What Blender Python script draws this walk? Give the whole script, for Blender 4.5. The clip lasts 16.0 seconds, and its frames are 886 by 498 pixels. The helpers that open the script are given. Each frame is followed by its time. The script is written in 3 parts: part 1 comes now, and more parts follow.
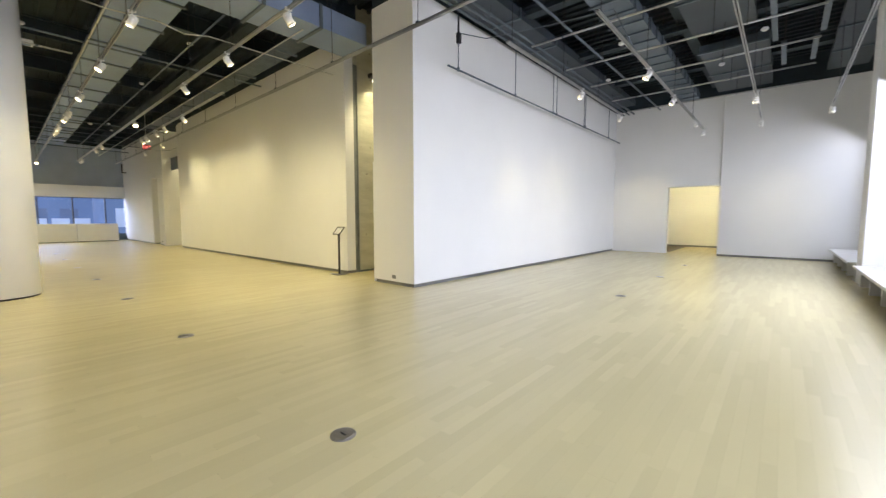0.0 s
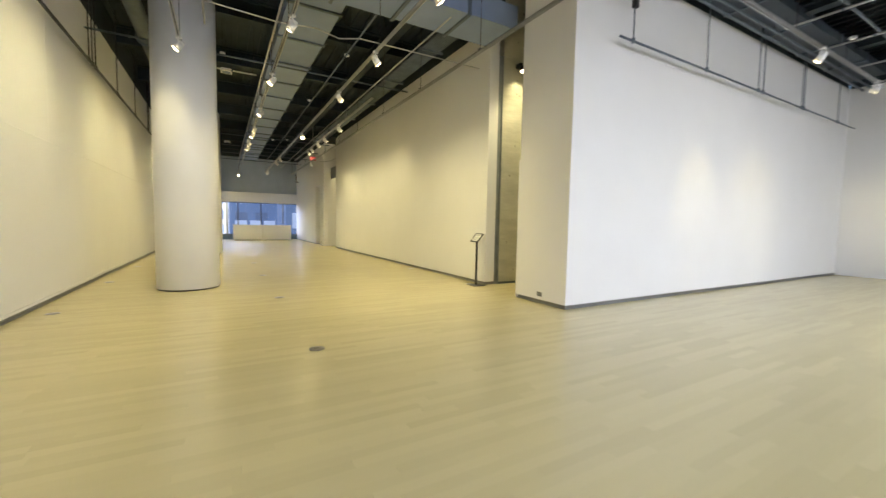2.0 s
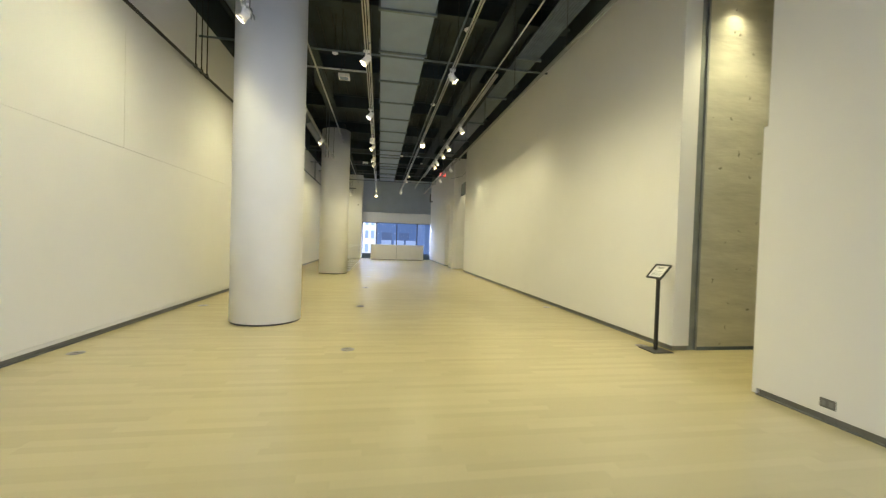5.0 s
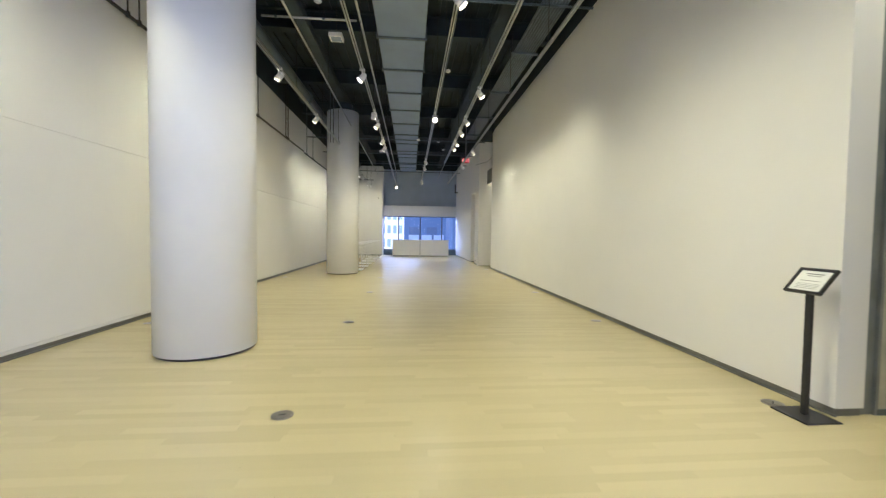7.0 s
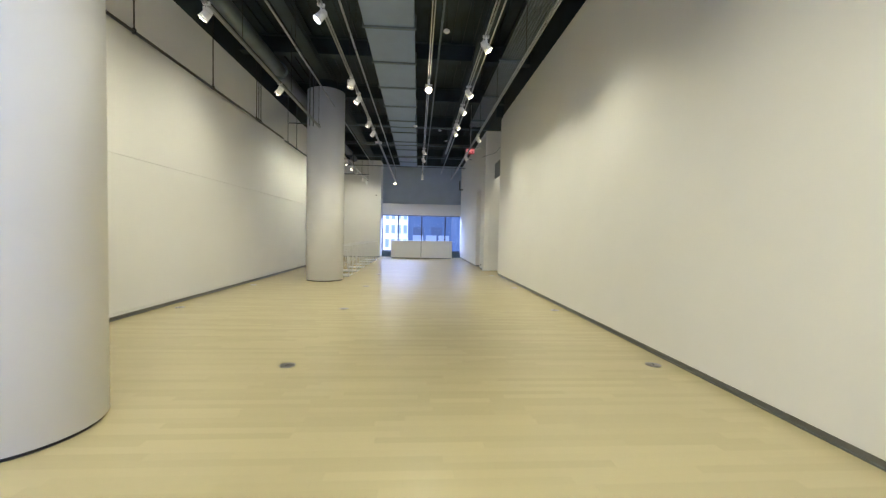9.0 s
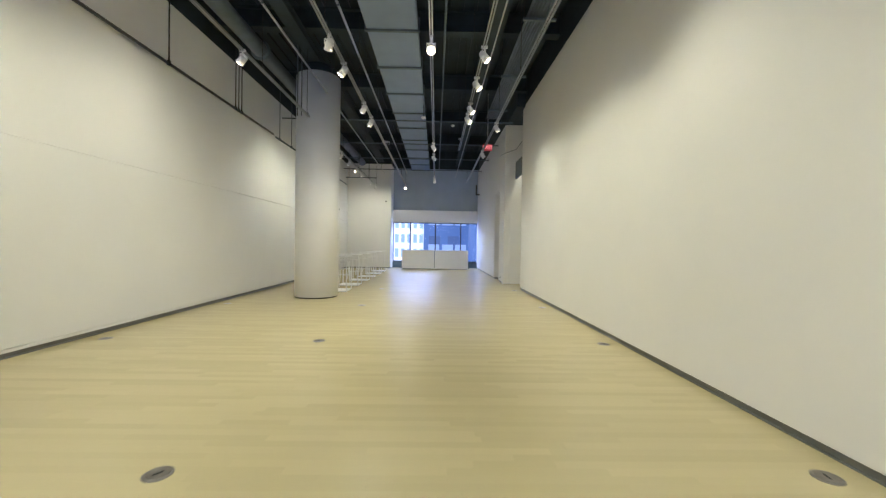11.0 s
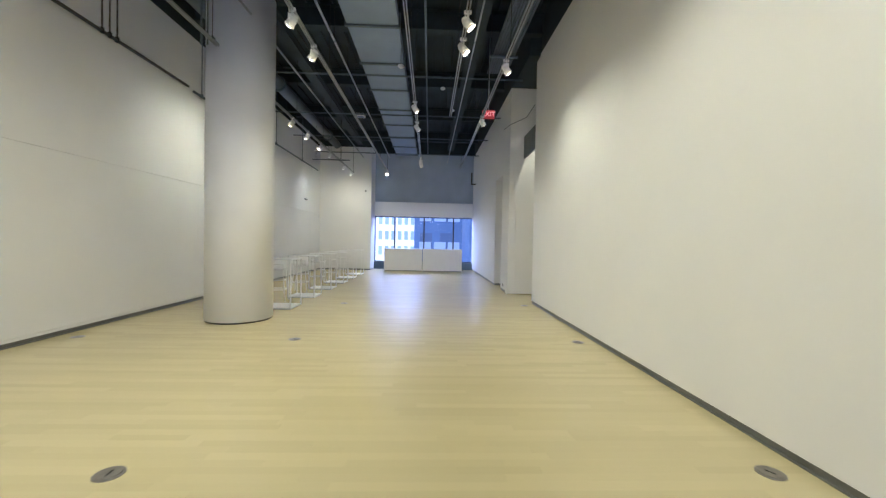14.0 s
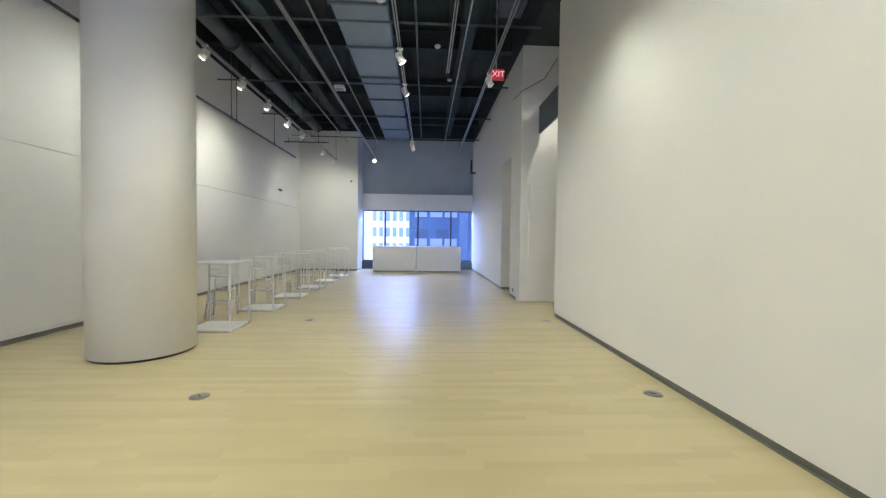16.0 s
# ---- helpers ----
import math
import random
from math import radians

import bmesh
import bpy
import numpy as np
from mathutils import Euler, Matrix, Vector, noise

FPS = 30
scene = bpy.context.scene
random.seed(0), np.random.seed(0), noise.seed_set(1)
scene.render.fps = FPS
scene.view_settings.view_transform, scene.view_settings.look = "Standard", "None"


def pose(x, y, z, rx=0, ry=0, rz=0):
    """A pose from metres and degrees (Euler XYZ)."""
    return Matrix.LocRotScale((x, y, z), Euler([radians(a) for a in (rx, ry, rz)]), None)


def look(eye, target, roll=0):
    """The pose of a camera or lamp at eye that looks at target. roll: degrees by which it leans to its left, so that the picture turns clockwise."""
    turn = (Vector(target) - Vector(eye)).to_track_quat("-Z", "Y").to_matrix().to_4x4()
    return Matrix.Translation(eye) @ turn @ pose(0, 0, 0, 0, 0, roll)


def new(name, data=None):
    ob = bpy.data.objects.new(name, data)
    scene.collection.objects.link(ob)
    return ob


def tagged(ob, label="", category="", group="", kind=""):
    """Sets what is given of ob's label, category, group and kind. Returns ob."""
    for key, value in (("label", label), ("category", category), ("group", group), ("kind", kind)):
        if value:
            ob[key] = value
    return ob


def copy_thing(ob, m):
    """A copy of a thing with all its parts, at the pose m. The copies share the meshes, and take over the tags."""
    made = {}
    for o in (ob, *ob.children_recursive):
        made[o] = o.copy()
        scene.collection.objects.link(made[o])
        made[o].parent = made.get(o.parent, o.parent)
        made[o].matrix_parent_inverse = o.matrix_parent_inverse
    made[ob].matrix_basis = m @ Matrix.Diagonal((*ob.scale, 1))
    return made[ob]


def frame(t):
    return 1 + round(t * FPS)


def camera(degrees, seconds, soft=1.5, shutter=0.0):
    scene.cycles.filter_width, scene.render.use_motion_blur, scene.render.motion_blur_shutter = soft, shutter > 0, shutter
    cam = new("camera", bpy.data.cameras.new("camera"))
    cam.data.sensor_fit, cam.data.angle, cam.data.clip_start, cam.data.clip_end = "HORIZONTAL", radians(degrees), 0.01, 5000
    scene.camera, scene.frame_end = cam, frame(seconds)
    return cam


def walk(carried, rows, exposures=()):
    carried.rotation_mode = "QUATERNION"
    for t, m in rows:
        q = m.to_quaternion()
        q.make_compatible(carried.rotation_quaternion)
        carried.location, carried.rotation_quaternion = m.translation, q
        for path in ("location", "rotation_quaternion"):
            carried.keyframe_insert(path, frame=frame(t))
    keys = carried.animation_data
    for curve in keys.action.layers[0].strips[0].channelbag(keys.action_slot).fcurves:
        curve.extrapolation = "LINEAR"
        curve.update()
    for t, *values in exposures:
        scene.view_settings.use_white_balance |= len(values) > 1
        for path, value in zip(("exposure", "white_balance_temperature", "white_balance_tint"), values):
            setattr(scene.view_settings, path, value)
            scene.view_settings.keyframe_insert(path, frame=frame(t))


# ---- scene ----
cam = camera(97.6, 16.0, soft=1.3, shutter=0.5)
PATH = [
    (0, (0.113, 0.491, 1.455), (-1.200, 1.991, 1.295), -0.01),
    (0.5, (-0.009, 0.465, 1.436), (-1.415, 1.879, 1.276), 0.31),
    (1, (-0.243, 0.615, 1.439), (-1.768, 1.899, 1.283), 0.79),
    (1.5, (-0.572, 0.802, 1.423), (-2.202, 1.950, 1.275), 1.03),
    (2, (-0.934, 1.022, 1.438), (-2.669, 2.010, 1.308), 1.08),
    (2.5, (-1.331, 1.271, 1.457), (-3.149, 2.098, 1.365), 1.30),
    (3, (-1.744, 1.515, 1.454), (-3.626, 2.188, 1.377), 1.72),
    (3.5, (-2.150, 1.766, 1.461), (-4.076, 2.303, 1.401), 1.67),
    (4, (-2.592, 1.944, 1.459), (-4.539, 2.401, 1.414), 1.75),
    (6.5, (-5.033, 2.813, 1.439), (-7.024, 2.994, 1.375), 1.09),
    (7, (-5.545, 2.945, 1.465), (-7.537, 3.110, 1.392), 0.75),
    (7.5, (-6.075, 3.070, 1.471), (-8.066, 3.239, 1.390), 1.12),
    (8, (-6.655, 3.203, 1.478), (-8.647, 3.362, 1.402), 1.37),
    (8.5, (-7.170, 3.282, 1.484), (-9.162, 3.441, 1.408), 1.50),
    (9, (-7.642, 3.360, 1.493), (-9.636, 3.490, 1.421), 1.18),
    (11.5, (-10.147, 3.678, 1.461), (-12.147, 3.710, 1.438), 0.98),
    (12, (-10.718, 3.711, 1.479), (-12.718, 3.744, 1.452), 1.02),
    (12.5, (-11.277, 3.770, 1.507), (-13.276, 3.796, 1.481), 0.95),
    (13, (-11.840, 3.814, 1.518), (-13.839, 3.863, 1.498), 1.06),
    (13.5, (-12.371, 3.858, 1.505), (-14.370, 3.907, 1.473), 1.00),
    (14, (-12.902, 3.895, 1.491), (-14.900, 3.966, 1.452), 1.13),
    (14.5, (-13.434, 3.937, 1.466), (-15.432, 4.008, 1.420), 1.26),
    (15, (-13.977, 3.965, 1.470), (-15.975, 4.037, 1.426), 1.07),
    (15.5, (-14.559, 3.962, 1.472), (-16.557, 4.046, 1.427), 0.76),
    (16, (-15.094, 3.978, 1.474), (-17.091, 4.067, 1.418), 0.71),
]
EXPOSURES = [(0.0, 0.33, 6300, 12), (2.0, 0.27, 6600, 9), (3.5, 0.2, 6650, 6), (4.2, 0.2, 6400, 6), (6.4, 0.28, 5250, 18), (9.0, 0.25, 5100, 20), (12.5, 0.31, 4960, 21), (16.0, 0.26, 4820, 24)]
walk(cam, [(t, look(eye, target, roll)) for t, eye, target, roll in PATH], EXPOSURES)

# ---- world and exposure ----
world = bpy.data.worlds.new("sky")
scene.world = world
world.use_nodes = True
wn = world.node_tree.nodes
sky = wn.new("ShaderNodeTexSky")
sky.sky_type = "NISHITA"
sky.sun_disc = False
sky.sun_elevation, sky.sun_rotation = radians(40), radians(200)
world.node_tree.links.new(sky.outputs[0], wn["Background"].inputs[0])
wn["Background"].inputs[1].default_value = 0.1

WARM = (1.0, 0.868, 0.46)
DAY = (0.87, 0.89, 1.0)

# ---- plan ----
SOUTH, NORTH = -1.5, 6.45        # faces of the hall's long walls
TOP = 5.98                       # top of the white walls
DECK = 6.9                       # underside of the black deck
END = -33.3                      # end window
EAST = 2.0                       # window wall behind the benches
FAR = 18.6                       # far wall of the side gallery
BX, BY, BW = -5.61, 6.12, -6.88   # corner of the white block and its other edge
WX = -8.42                       # near end of the hall's north wall
RX = -22.4                       # its far end
NF = 6.17                        # face of the far stretch of north wall
PX = -24.05                      # return wall of the recess


# ---- lamps ----
def spot(x, y, z, tx, ty, tz, watts, cone=85, blend=1.0, colour=WARM, size=0.05):
    ld = bpy.data.lights.new("spot", "SPOT")
    ld.energy, ld.color, ld.spot_size, ld.spot_blend, ld.shadow_soft_size = watts, colour, radians(cone), blend, size
    new("spot", ld).matrix_basis = look((x, y, z), (tx, ty, tz))


def sky_pane(x, y, z, tx, tz, sy, sz, watts, colour=DAY):
    ld = bpy.data.lights.new("sky_pane", "AREA")
    ld.shape, ld.size, ld.size_y, ld.energy, ld.color = "RECTANGLE", sy, sz, watts, colour
    new("sky_pane", ld).matrix_basis = look((x, y, z), (tx, y, tz))


# daylight through the east bays, and from above through the end window
# the first bay is assumed; its lamp is kept to fill the near floor
for y, w, p in ((2.7, 5.9, 34), (9.45, 5.9, 60), (15.8, 4.8, 30)):
    sky_pane(2.7, y, 3.3, 0.3, 0.3, w, 3.4, p * w)
# lamp added out of view above the window head, placed for the floor's streak
sky_pane(-36.4, 2.5, 3.95, -30.5, 0.9, 2.2, 1.7, 430, (0.62, 0.70, 1.0))

# track spots that wash the walls, all but one from the lit heads
for x, y, a, w in ((-9.2, 0.42, 180, 110), (-6.2, 0.42, 180, 85), (-3.2, 0.42, 180, 62), (-13.2, 0.45, 180, 110), (-16.0, 0.45, 180, 85), (-21.65, 0.36, 180, 100), (-24.17, 0.36, 180, 105), (-25.48, 0.36, 180, 90), (-28.83, 0.36, 120, 110), (-30.31, 0.36, 100, 60)):
    dx, dy = -math.sin(radians(a)), math.cos(radians(a))
    spot(x + dx * 0.1, y + dy * 0.1, 4.36, x + dx * 1.9, y + dy * 1.9, 2.0, w * 1.05, 145)
# x -8.3 has no head: fill added for the north wall
for x, y, a, w in ((-10.5, 3.52, 0, 90), (-13.68, 4.35, 0, 125), (-15.7, 4.35, 0, 90), (-16.82, 4.35, 0, 75), (-18.82, 4.35, 0, 95), (-19.45, 5.13, 30, 60), (-5.6, 3.52, 0, 25), (-8.3, 3.52, 0, 90)):
    dx, dy = -math.sin(radians(a)), math.cos(radians(a))
    spot(x + dx * 0.1, y + dy * 0.1, 4.36, x + dx * 1.9, y + dy * 1.9, 2.2, w * 0.98, 100)
# track spots over the middle of the hall
# the one at x -4.6 is fill added for the first column
for x, y, a, w in ((-7.43, 2.0, 70, 190), (-10.15, 2.0, 20, 210), (-13.08, 2.0, 160, 150), (-16.36, 2.0, 150, 120), (-15.45, 2.0, 80, 200), (-4.6, 2.0, 110, 130), (-18.23, 2.0, 20, 190), (-19.2, 2.0, 20, 170), (-7.95, 3.52, 40, 170), (-15.48, 3.52, -60, 60), (-21.55, 3.52, 60, 240), (-27.3, 3.52, 90, 260), (-30.0, 2.0, -90, 60)):
    dx, dy = -math.sin(radians(a)), math.cos(radians(a))
    spot(x + dx * 0.1, y + dy * 0.1, 4.36, x + dx * 0.9, y + dy * 0.9, 2.0, w * 0.84, 138, size=0.3)
# side gallery
for x, y, tx, ty, w in ((-3.66, 9.83, BX, 10.03, 85), (-2.12, 11.8, BX, 12.6, 125), (-3.66, 12.7, -4.4, 18.6, 260), (-0.56, 13.0, 0.0, 18.6, 150)):
    d = (Vector((tx, ty, 0)) - Vector((x, y, 0))).normalized() * 0.12
    spot(x + d.x, y + d.y, 4.31, tx, ty, 1.95, w, 48 if tx == BX else 30)
# niche, recess and back room
spot(WX + 0.2, 7.25, 4.98, WX + 0.02, 7.27, 3.3, 32, 120)
# added fill for the niche floor and wall end; no fixture stands here
spot(WX + 0.55, 7.3, 4.95, -7.7, 6.8, 0.0, 170, 112)
spot(PX + 0.7, 6.87, 4.84, PX + 0.1, 6.4, 1.8, 62, 118, size=0.03)
spot(-3.0, 20.3, 3.2, -2.9, 22.6, 0.9, 330, 150)
# ---- materials ----
def material(name, base, rough=0.5, metal=0.0, vary=0.0, scale=3.0, bump=0.0, bscale=60.0, stretch=(1, 1, 1), spec=0.5, pieces="", stain=0.0):
    m = bpy.data.materials.new(name)
    m.use_nodes = True
    t = m.node_tree
    p = t.nodes["Principled BSDF"]
    p.inputs["Base Color"].default_value = (*base, 1)
    p.inputs["Roughness"].default_value = rough
    p.inputs["Metallic"].default_value = metal
    p.inputs["Specular IOR Level"].default_value = spec
    geo = t.nodes.new("ShaderNodeNewGeometry")
    mp = t.nodes.new("ShaderNodeMapping")
    mp.inputs["Scale"].default_value = stretch
    t.links.new(geo.outputs["Position"], mp.inputs[0])
    colour = None
    if vary:
        n1 = t.nodes.new("ShaderNodeTexNoise")
        n1.inputs["Scale"].default_value = scale
        n1.inputs["Detail"].default_value = 6
        t.links.new(mp.outputs[0], n1.inputs["Vector"])
        fac = n1.outputs["Fac"]
        if pieces:
            rnd = geo.outputs["Random Per Island"]
            if pieces == "object":
                rnd = t.nodes.new("ShaderNodeObjectInfo").outputs["Random"]
            add = t.nodes.new("ShaderNodeMath")
            add.operation = "MULTIPLY_ADD"
            add.inputs[1].default_value = 0.86
            t.links.new(rnd, add.inputs[0])
            half = t.nodes.new("ShaderNodeMath")
            half.operation = "MULTIPLY"
            half.inputs[1].default_value = 0.14
            t.links.new(fac, half.inputs[0])
            t.links.new(half.outputs[0], add.inputs[2])
            fac = add.outputs[0]
        ramp = t.nodes.new("ShaderNodeValToRGB")
        a, b = ramp.color_ramp.elements
        a.position, b.position = (0.05, 0.95) if pieces else (0.3, 0.7)
        a.color = (*[c * (1 - vary) for c in base], 1)
        b.color = (*[min(1, c * (1 + vary * 0.6)) for c in base], 1)
        t.links.new(fac, ramp.inputs[0])
        colour = ramp.outputs[0]
        if stain:
            n3 = t.nodes.new("ShaderNodeTexNoise")
            n3.inputs["Scale"].default_value = 0.35
            n3.inputs["Detail"].default_value = 3
            t.links.new(geo.outputs["Position"], n3.inputs["Vector"])
            mix = t.nodes.new("ShaderNodeMix")
            mix.data_type = "RGBA"
            mix.blend_type = "MULTIPLY"
            mul = t.nodes.new("ShaderNodeMath")
            mul.operation = "MULTIPLY"
            mul.inputs[1].default_value = stain
            t.links.new(n3.outputs["Fac"], mul.inputs[0])
            t.links.new(mul.outputs[0], mix.inputs[0])
            t.links.new(colour, mix.inputs[6])
            mix.inputs[7].default_value = (0.72, 0.7, 0.66, 1)
            colour = mix.outputs[2]
        t.links.new(colour, p.inputs["Base Color"])
        rr = t.nodes.new("ShaderNodeMapRange")
        rr.inputs["To Min"].default_value = max(0.02, rough - 0.03)
        rr.inputs["To Max"].default_value = min(1, rough + 0.03)
        t.links.new(n1.outputs["Fac"], rr.inputs["Value"])
        t.links.new(rr.outputs[0], p.inputs["Roughness"])
    if bump:
        n2 = t.nodes.new("ShaderNodeTexNoise")
        n2.inputs["Scale"].default_value = bscale
        n2.inputs["Detail"].default_value = 4
        t.links.new(mp.outputs[0], n2.inputs["Vector"])
        bn = t.nodes.new("ShaderNodeBump")
        bn.inputs["Strength"].default_value = bump
        bn.inputs["Distance"].default_value = 0.01
        t.links.new(n2.outputs["Fac"], bn.inputs["Height"])
        t.links.new(bn.outputs[0], p.inputs["Normal"])
    return m


def glow(name, colour, strength):
    m = bpy.data.materials.new(name)
    m.use_nodes = True
    p = m.node_tree.nodes["Principled BSDF"]
    p.inputs["Base Color"].default_value = (*colour, 1)
    p.inputs["Emission Color"].default_value = (*colour, 1)
    p.inputs["Emission Strength"].default_value = strength
    return m


PAINT = material("white_wall_paint", (0.80, 0.79, 0.775), 0.6, vary=0.02, scale=0.9, bump=0.02, bscale=60)
PAINT_COLUMN = material("white_column_paint", (0.85, 0.85, 0.86), 0.5, vary=0.03, scale=1.5, bump=0.04, bscale=70)
BLACK = material("black_ceiling_paint", (0.022, 0.036, 0.046), 0.7, vary=0.4, scale=1.5, bump=0.2, bscale=20)
BLACKMETAL = material("black_metal", (0.02, 0.02, 0.022), 0.4, vary=0.2, scale=8)
DUCT = material("grey_painted_duct", (0.22, 0.28, 0.41), 0.5, vary=0.08, scale=2.0)
DARKDUCT = material("dark_painted_duct", (0.05, 0.065, 0.08), 0.5, vary=0.2, scale=1.5)
MIDDUCT = material("slate_painted_duct", (0.10, 0.125, 0.15), 0.5, vary=0.15, scale=1.5)
TRIM = material("blue_grey_steel_trim", (0.24, 0.26, 0.265), 0.5, metal=0.2, vary=0.2, scale=4)
STEEL = material("dark_steel_grey", (0.12, 0.148, 0.172), 0.45, metal=0.3, vary=0.2, scale=4)
ALU = material("pale_aluminium_track", (0.50, 0.50, 0.48), 0.32, metal=0.85, vary=0.1, scale=6)
BASE = material("grey_metal_baseboard", (0.20, 0.20, 0.19), 0.4, metal=0.4, vary=0.15, scale=3)
CONCRETE = material("raw_concrete", (0.58, 0.57, 0.49), 0.85, vary=0.16, scale=2.6, bump=0.9, bscale=9, stretch=(1, 0.5, 1.9), stain=0.9)


def pitted(m, scale, size, dark):
    """Sparse small pits, dark and sunk, over a cast surface."""
    t = m.node_tree
    p = t.nodes["Principled BSDF"]
    geo = t.nodes.new("ShaderNodeNewGeometry")
    wob = t.nodes.new("ShaderNodeTexNoise")
    wob.inputs["Scale"].default_value = 14
    add = t.nodes.new("ShaderNodeMix")
    add.data_type = "VECTOR"
    add.inputs[0].default_value = 0.12
    vor = t.nodes.new("ShaderNodeTexVoronoi")
    vor.inputs["Scale"].default_value = scale
    ramp = t.nodes.new("ShaderNodeValToRGB")
    a, c = ramp.color_ramp.elements
    a.position, c.position = size * 0.6, size
    a.color, c.color = (dark, dark, dark * 0.95, 1), (1, 1, 1, 1)
    mix = t.nodes.new("ShaderNodeMix")
    mix.data_type, mix.blend_type = "RGBA", "MULTIPLY"
    mix.inputs[0].default_value = 1.0
    t.links.new(geo.outputs["Position"], wob.inputs["Vector"])
    t.links.new(geo.outputs["Position"], add.inputs[4])
    t.links.new(wob.outputs["Color"], add.inputs[5])
    t.links.new(add.outputs[1], vor.inputs["Vector"])
    t.links.new(vor.outputs["Distance"], ramp.inputs[0])
    old = p.inputs["Base Color"].links[0].from_socket
    t.links.new(old, mix.inputs[6])
    t.links.new(ramp.outputs[0], mix.inputs[7])
    t.links.new(mix.outputs[2], p.inputs["Base Color"])
    sink = t.nodes.new("ShaderNodeBump")
    sink.inputs["Strength"].default_value = 0.6
    sink.inputs["Distance"].default_value = 0.012
    t.links.new(ramp.outputs[0], sink.inputs["Height"])
    t.links.new(p.inputs["Normal"].links[0].from_socket, sink.inputs["Normal"])
    t.links.new(sink.outputs[0], p.inputs["Normal"])


pitted(CONCRETE, 4.5, 0.13, 0.45)
MAPLE = dict(rough=0.23, vary=0.065, scale=2.2, bump=0.03, bscale=30, stretch=(9, 0.8, 1), spec=0.65, stain=0.3)
PLANK = material("maple_strip", (0.67, 0.586, 0.328), pieces="island", **MAPLE)
PLANK_ONE = material("maple_strip_single", (0.67, 0.586, 0.328), pieces="object", **MAPLE)
SUBFLOOR = material("dark_subfloor", (0.12, 0.095, 0.06), 0.9, vary=0.2)
BRASS = material("brushed_floor_box_metal", (0.30, 0.28, 0.25), 0.4, metal=0.7, vary=0.15, scale=25)
WHITE = material("white_laminate", (0.82, 0.82, 0.84), 0.3, vary=0.02, scale=4)
WHITEMETAL = material("white_powder_coated_metal", (0.78, 0.77, 0.76), 0.4, vary=0.03, scale=6)
BENCHTOP = material("pale_bench_top", (0.62, 0.60, 0.56), 0.4, vary=0.08, scale=3)
GREY = material("grey_window_sill_metal", (0.10, 0.14, 0.16), 0.4, metal=0.3, vary=0.15, scale=4)
MULLION = material("dark_window_mullion", (0.03, 0.04, 0.07), 0.4, vary=0.1)
SHADE = material("grey_roller_shade_fabric", (0.43, 0.49, 0.58), 0.9, vary=0.06, scale=1.5, bump=0.1, bscale=200)
PAPER = material("printed_paper", (0.78, 0.78, 0.76), 0.6, vary=0.02)
INK = material("grey_print", (0.25, 0.25, 0.25), 0.7, vary=0.05)
LENS = glow("warm_lamp_lens", (1.0, 0.80, 0.42), 16)
LENS_OFF = glow("dim_lamp_lens", (1.0, 0.9, 0.7), 3)
EXIT_RED = glow("red_exit_panel", (0.45, 0.04, 0.035), 0.22)
EXIT_LETTER = glow("exit_letters", (1.0, 0.30, 0.24), 1.4)
GLASS = bpy.data.materials.new("window_glass")
GLASS.use_nodes = True
gp = GLASS.node_tree.nodes["Principled BSDF"]
gp.inputs["Base Color"].default_value = (0.92, 0.96, 1, 1)
gp.inputs["Roughness"].default_value = 0.02
gp.inputs["Transmission Weight"].default_value = 1.0
gp.inputs["IOR"].default_value = 1.1


# ---- mesh helpers ----
def box(bm, x0, x1, y0, y1, z0, z1, bevel=0.0):
    vs = [bm.verts.new((x, y, z)) for x in (x0, x1) for y in (y0, y1) for z in (z0, z1)]
    fs = [bm.faces.new([vs[i] for i in q]) for q in ((0, 1, 3, 2), (4, 6, 7, 5), (0, 4, 5, 1), (2, 3, 7, 6), (0, 2, 6, 4), (1, 5, 7, 3))]
    if bevel:
        es = list({e for f in fs for e in f.edges})
        bmesh.ops.bevel(bm, geom=es, offset=bevel, segments=2, affect="EDGES", profile=0.5)
    return bm


def tube(bm, a, b, r0, r1=None, n=12, caps=True):
    a, b = Vector(a), Vector(b)
    r1 = r0 if r1 is None else r1
    q = (b - a).to_track_quat("Z", "Y").to_matrix()
    rings = []
    for c, r in ((a, r0), (b, r1)):
        rings.append([bm.verts.new(c + q @ Vector((r * math.cos(2 * math.pi * i / n), r * math.sin(2 * math.pi * i / n), 0))) for i in range(n)])
    for i in range(n):
        f = bm.faces.new((rings[0][i], rings[0][(i + 1) % n], rings[1][(i + 1) % n], rings[1][i]))
        f.smooth = n > 6
    if caps:
        bm.faces.new(rings[0][::-1])
        bm.faces.new(rings[1])
    return bm


def B():
    return bmesh.new()


def finish(name, bm, mat):
    bmesh.ops.recalc_face_normals(bm, faces=bm.faces)
    me = bpy.data.meshes.new(name)
    bm.to_mesh(me)
    bm.free()
    me.materials.append(mat)
    return new(name, me)


def part(name, bm, mat, parent, label=""):
    ob = finish(name, bm, mat)
    ob.parent = parent
    return tagged(ob, label) if label else ob


def setting(name, bm, mat, label, category):
    return tagged(finish(name, bm, mat), label, category, kind="structure")


def thing(name, m, label, category, group=""):
    ob = new(name)
    ob.matrix_basis = m
    ob.empty_display_size = 0.2
    return tagged(ob, label, category, group)


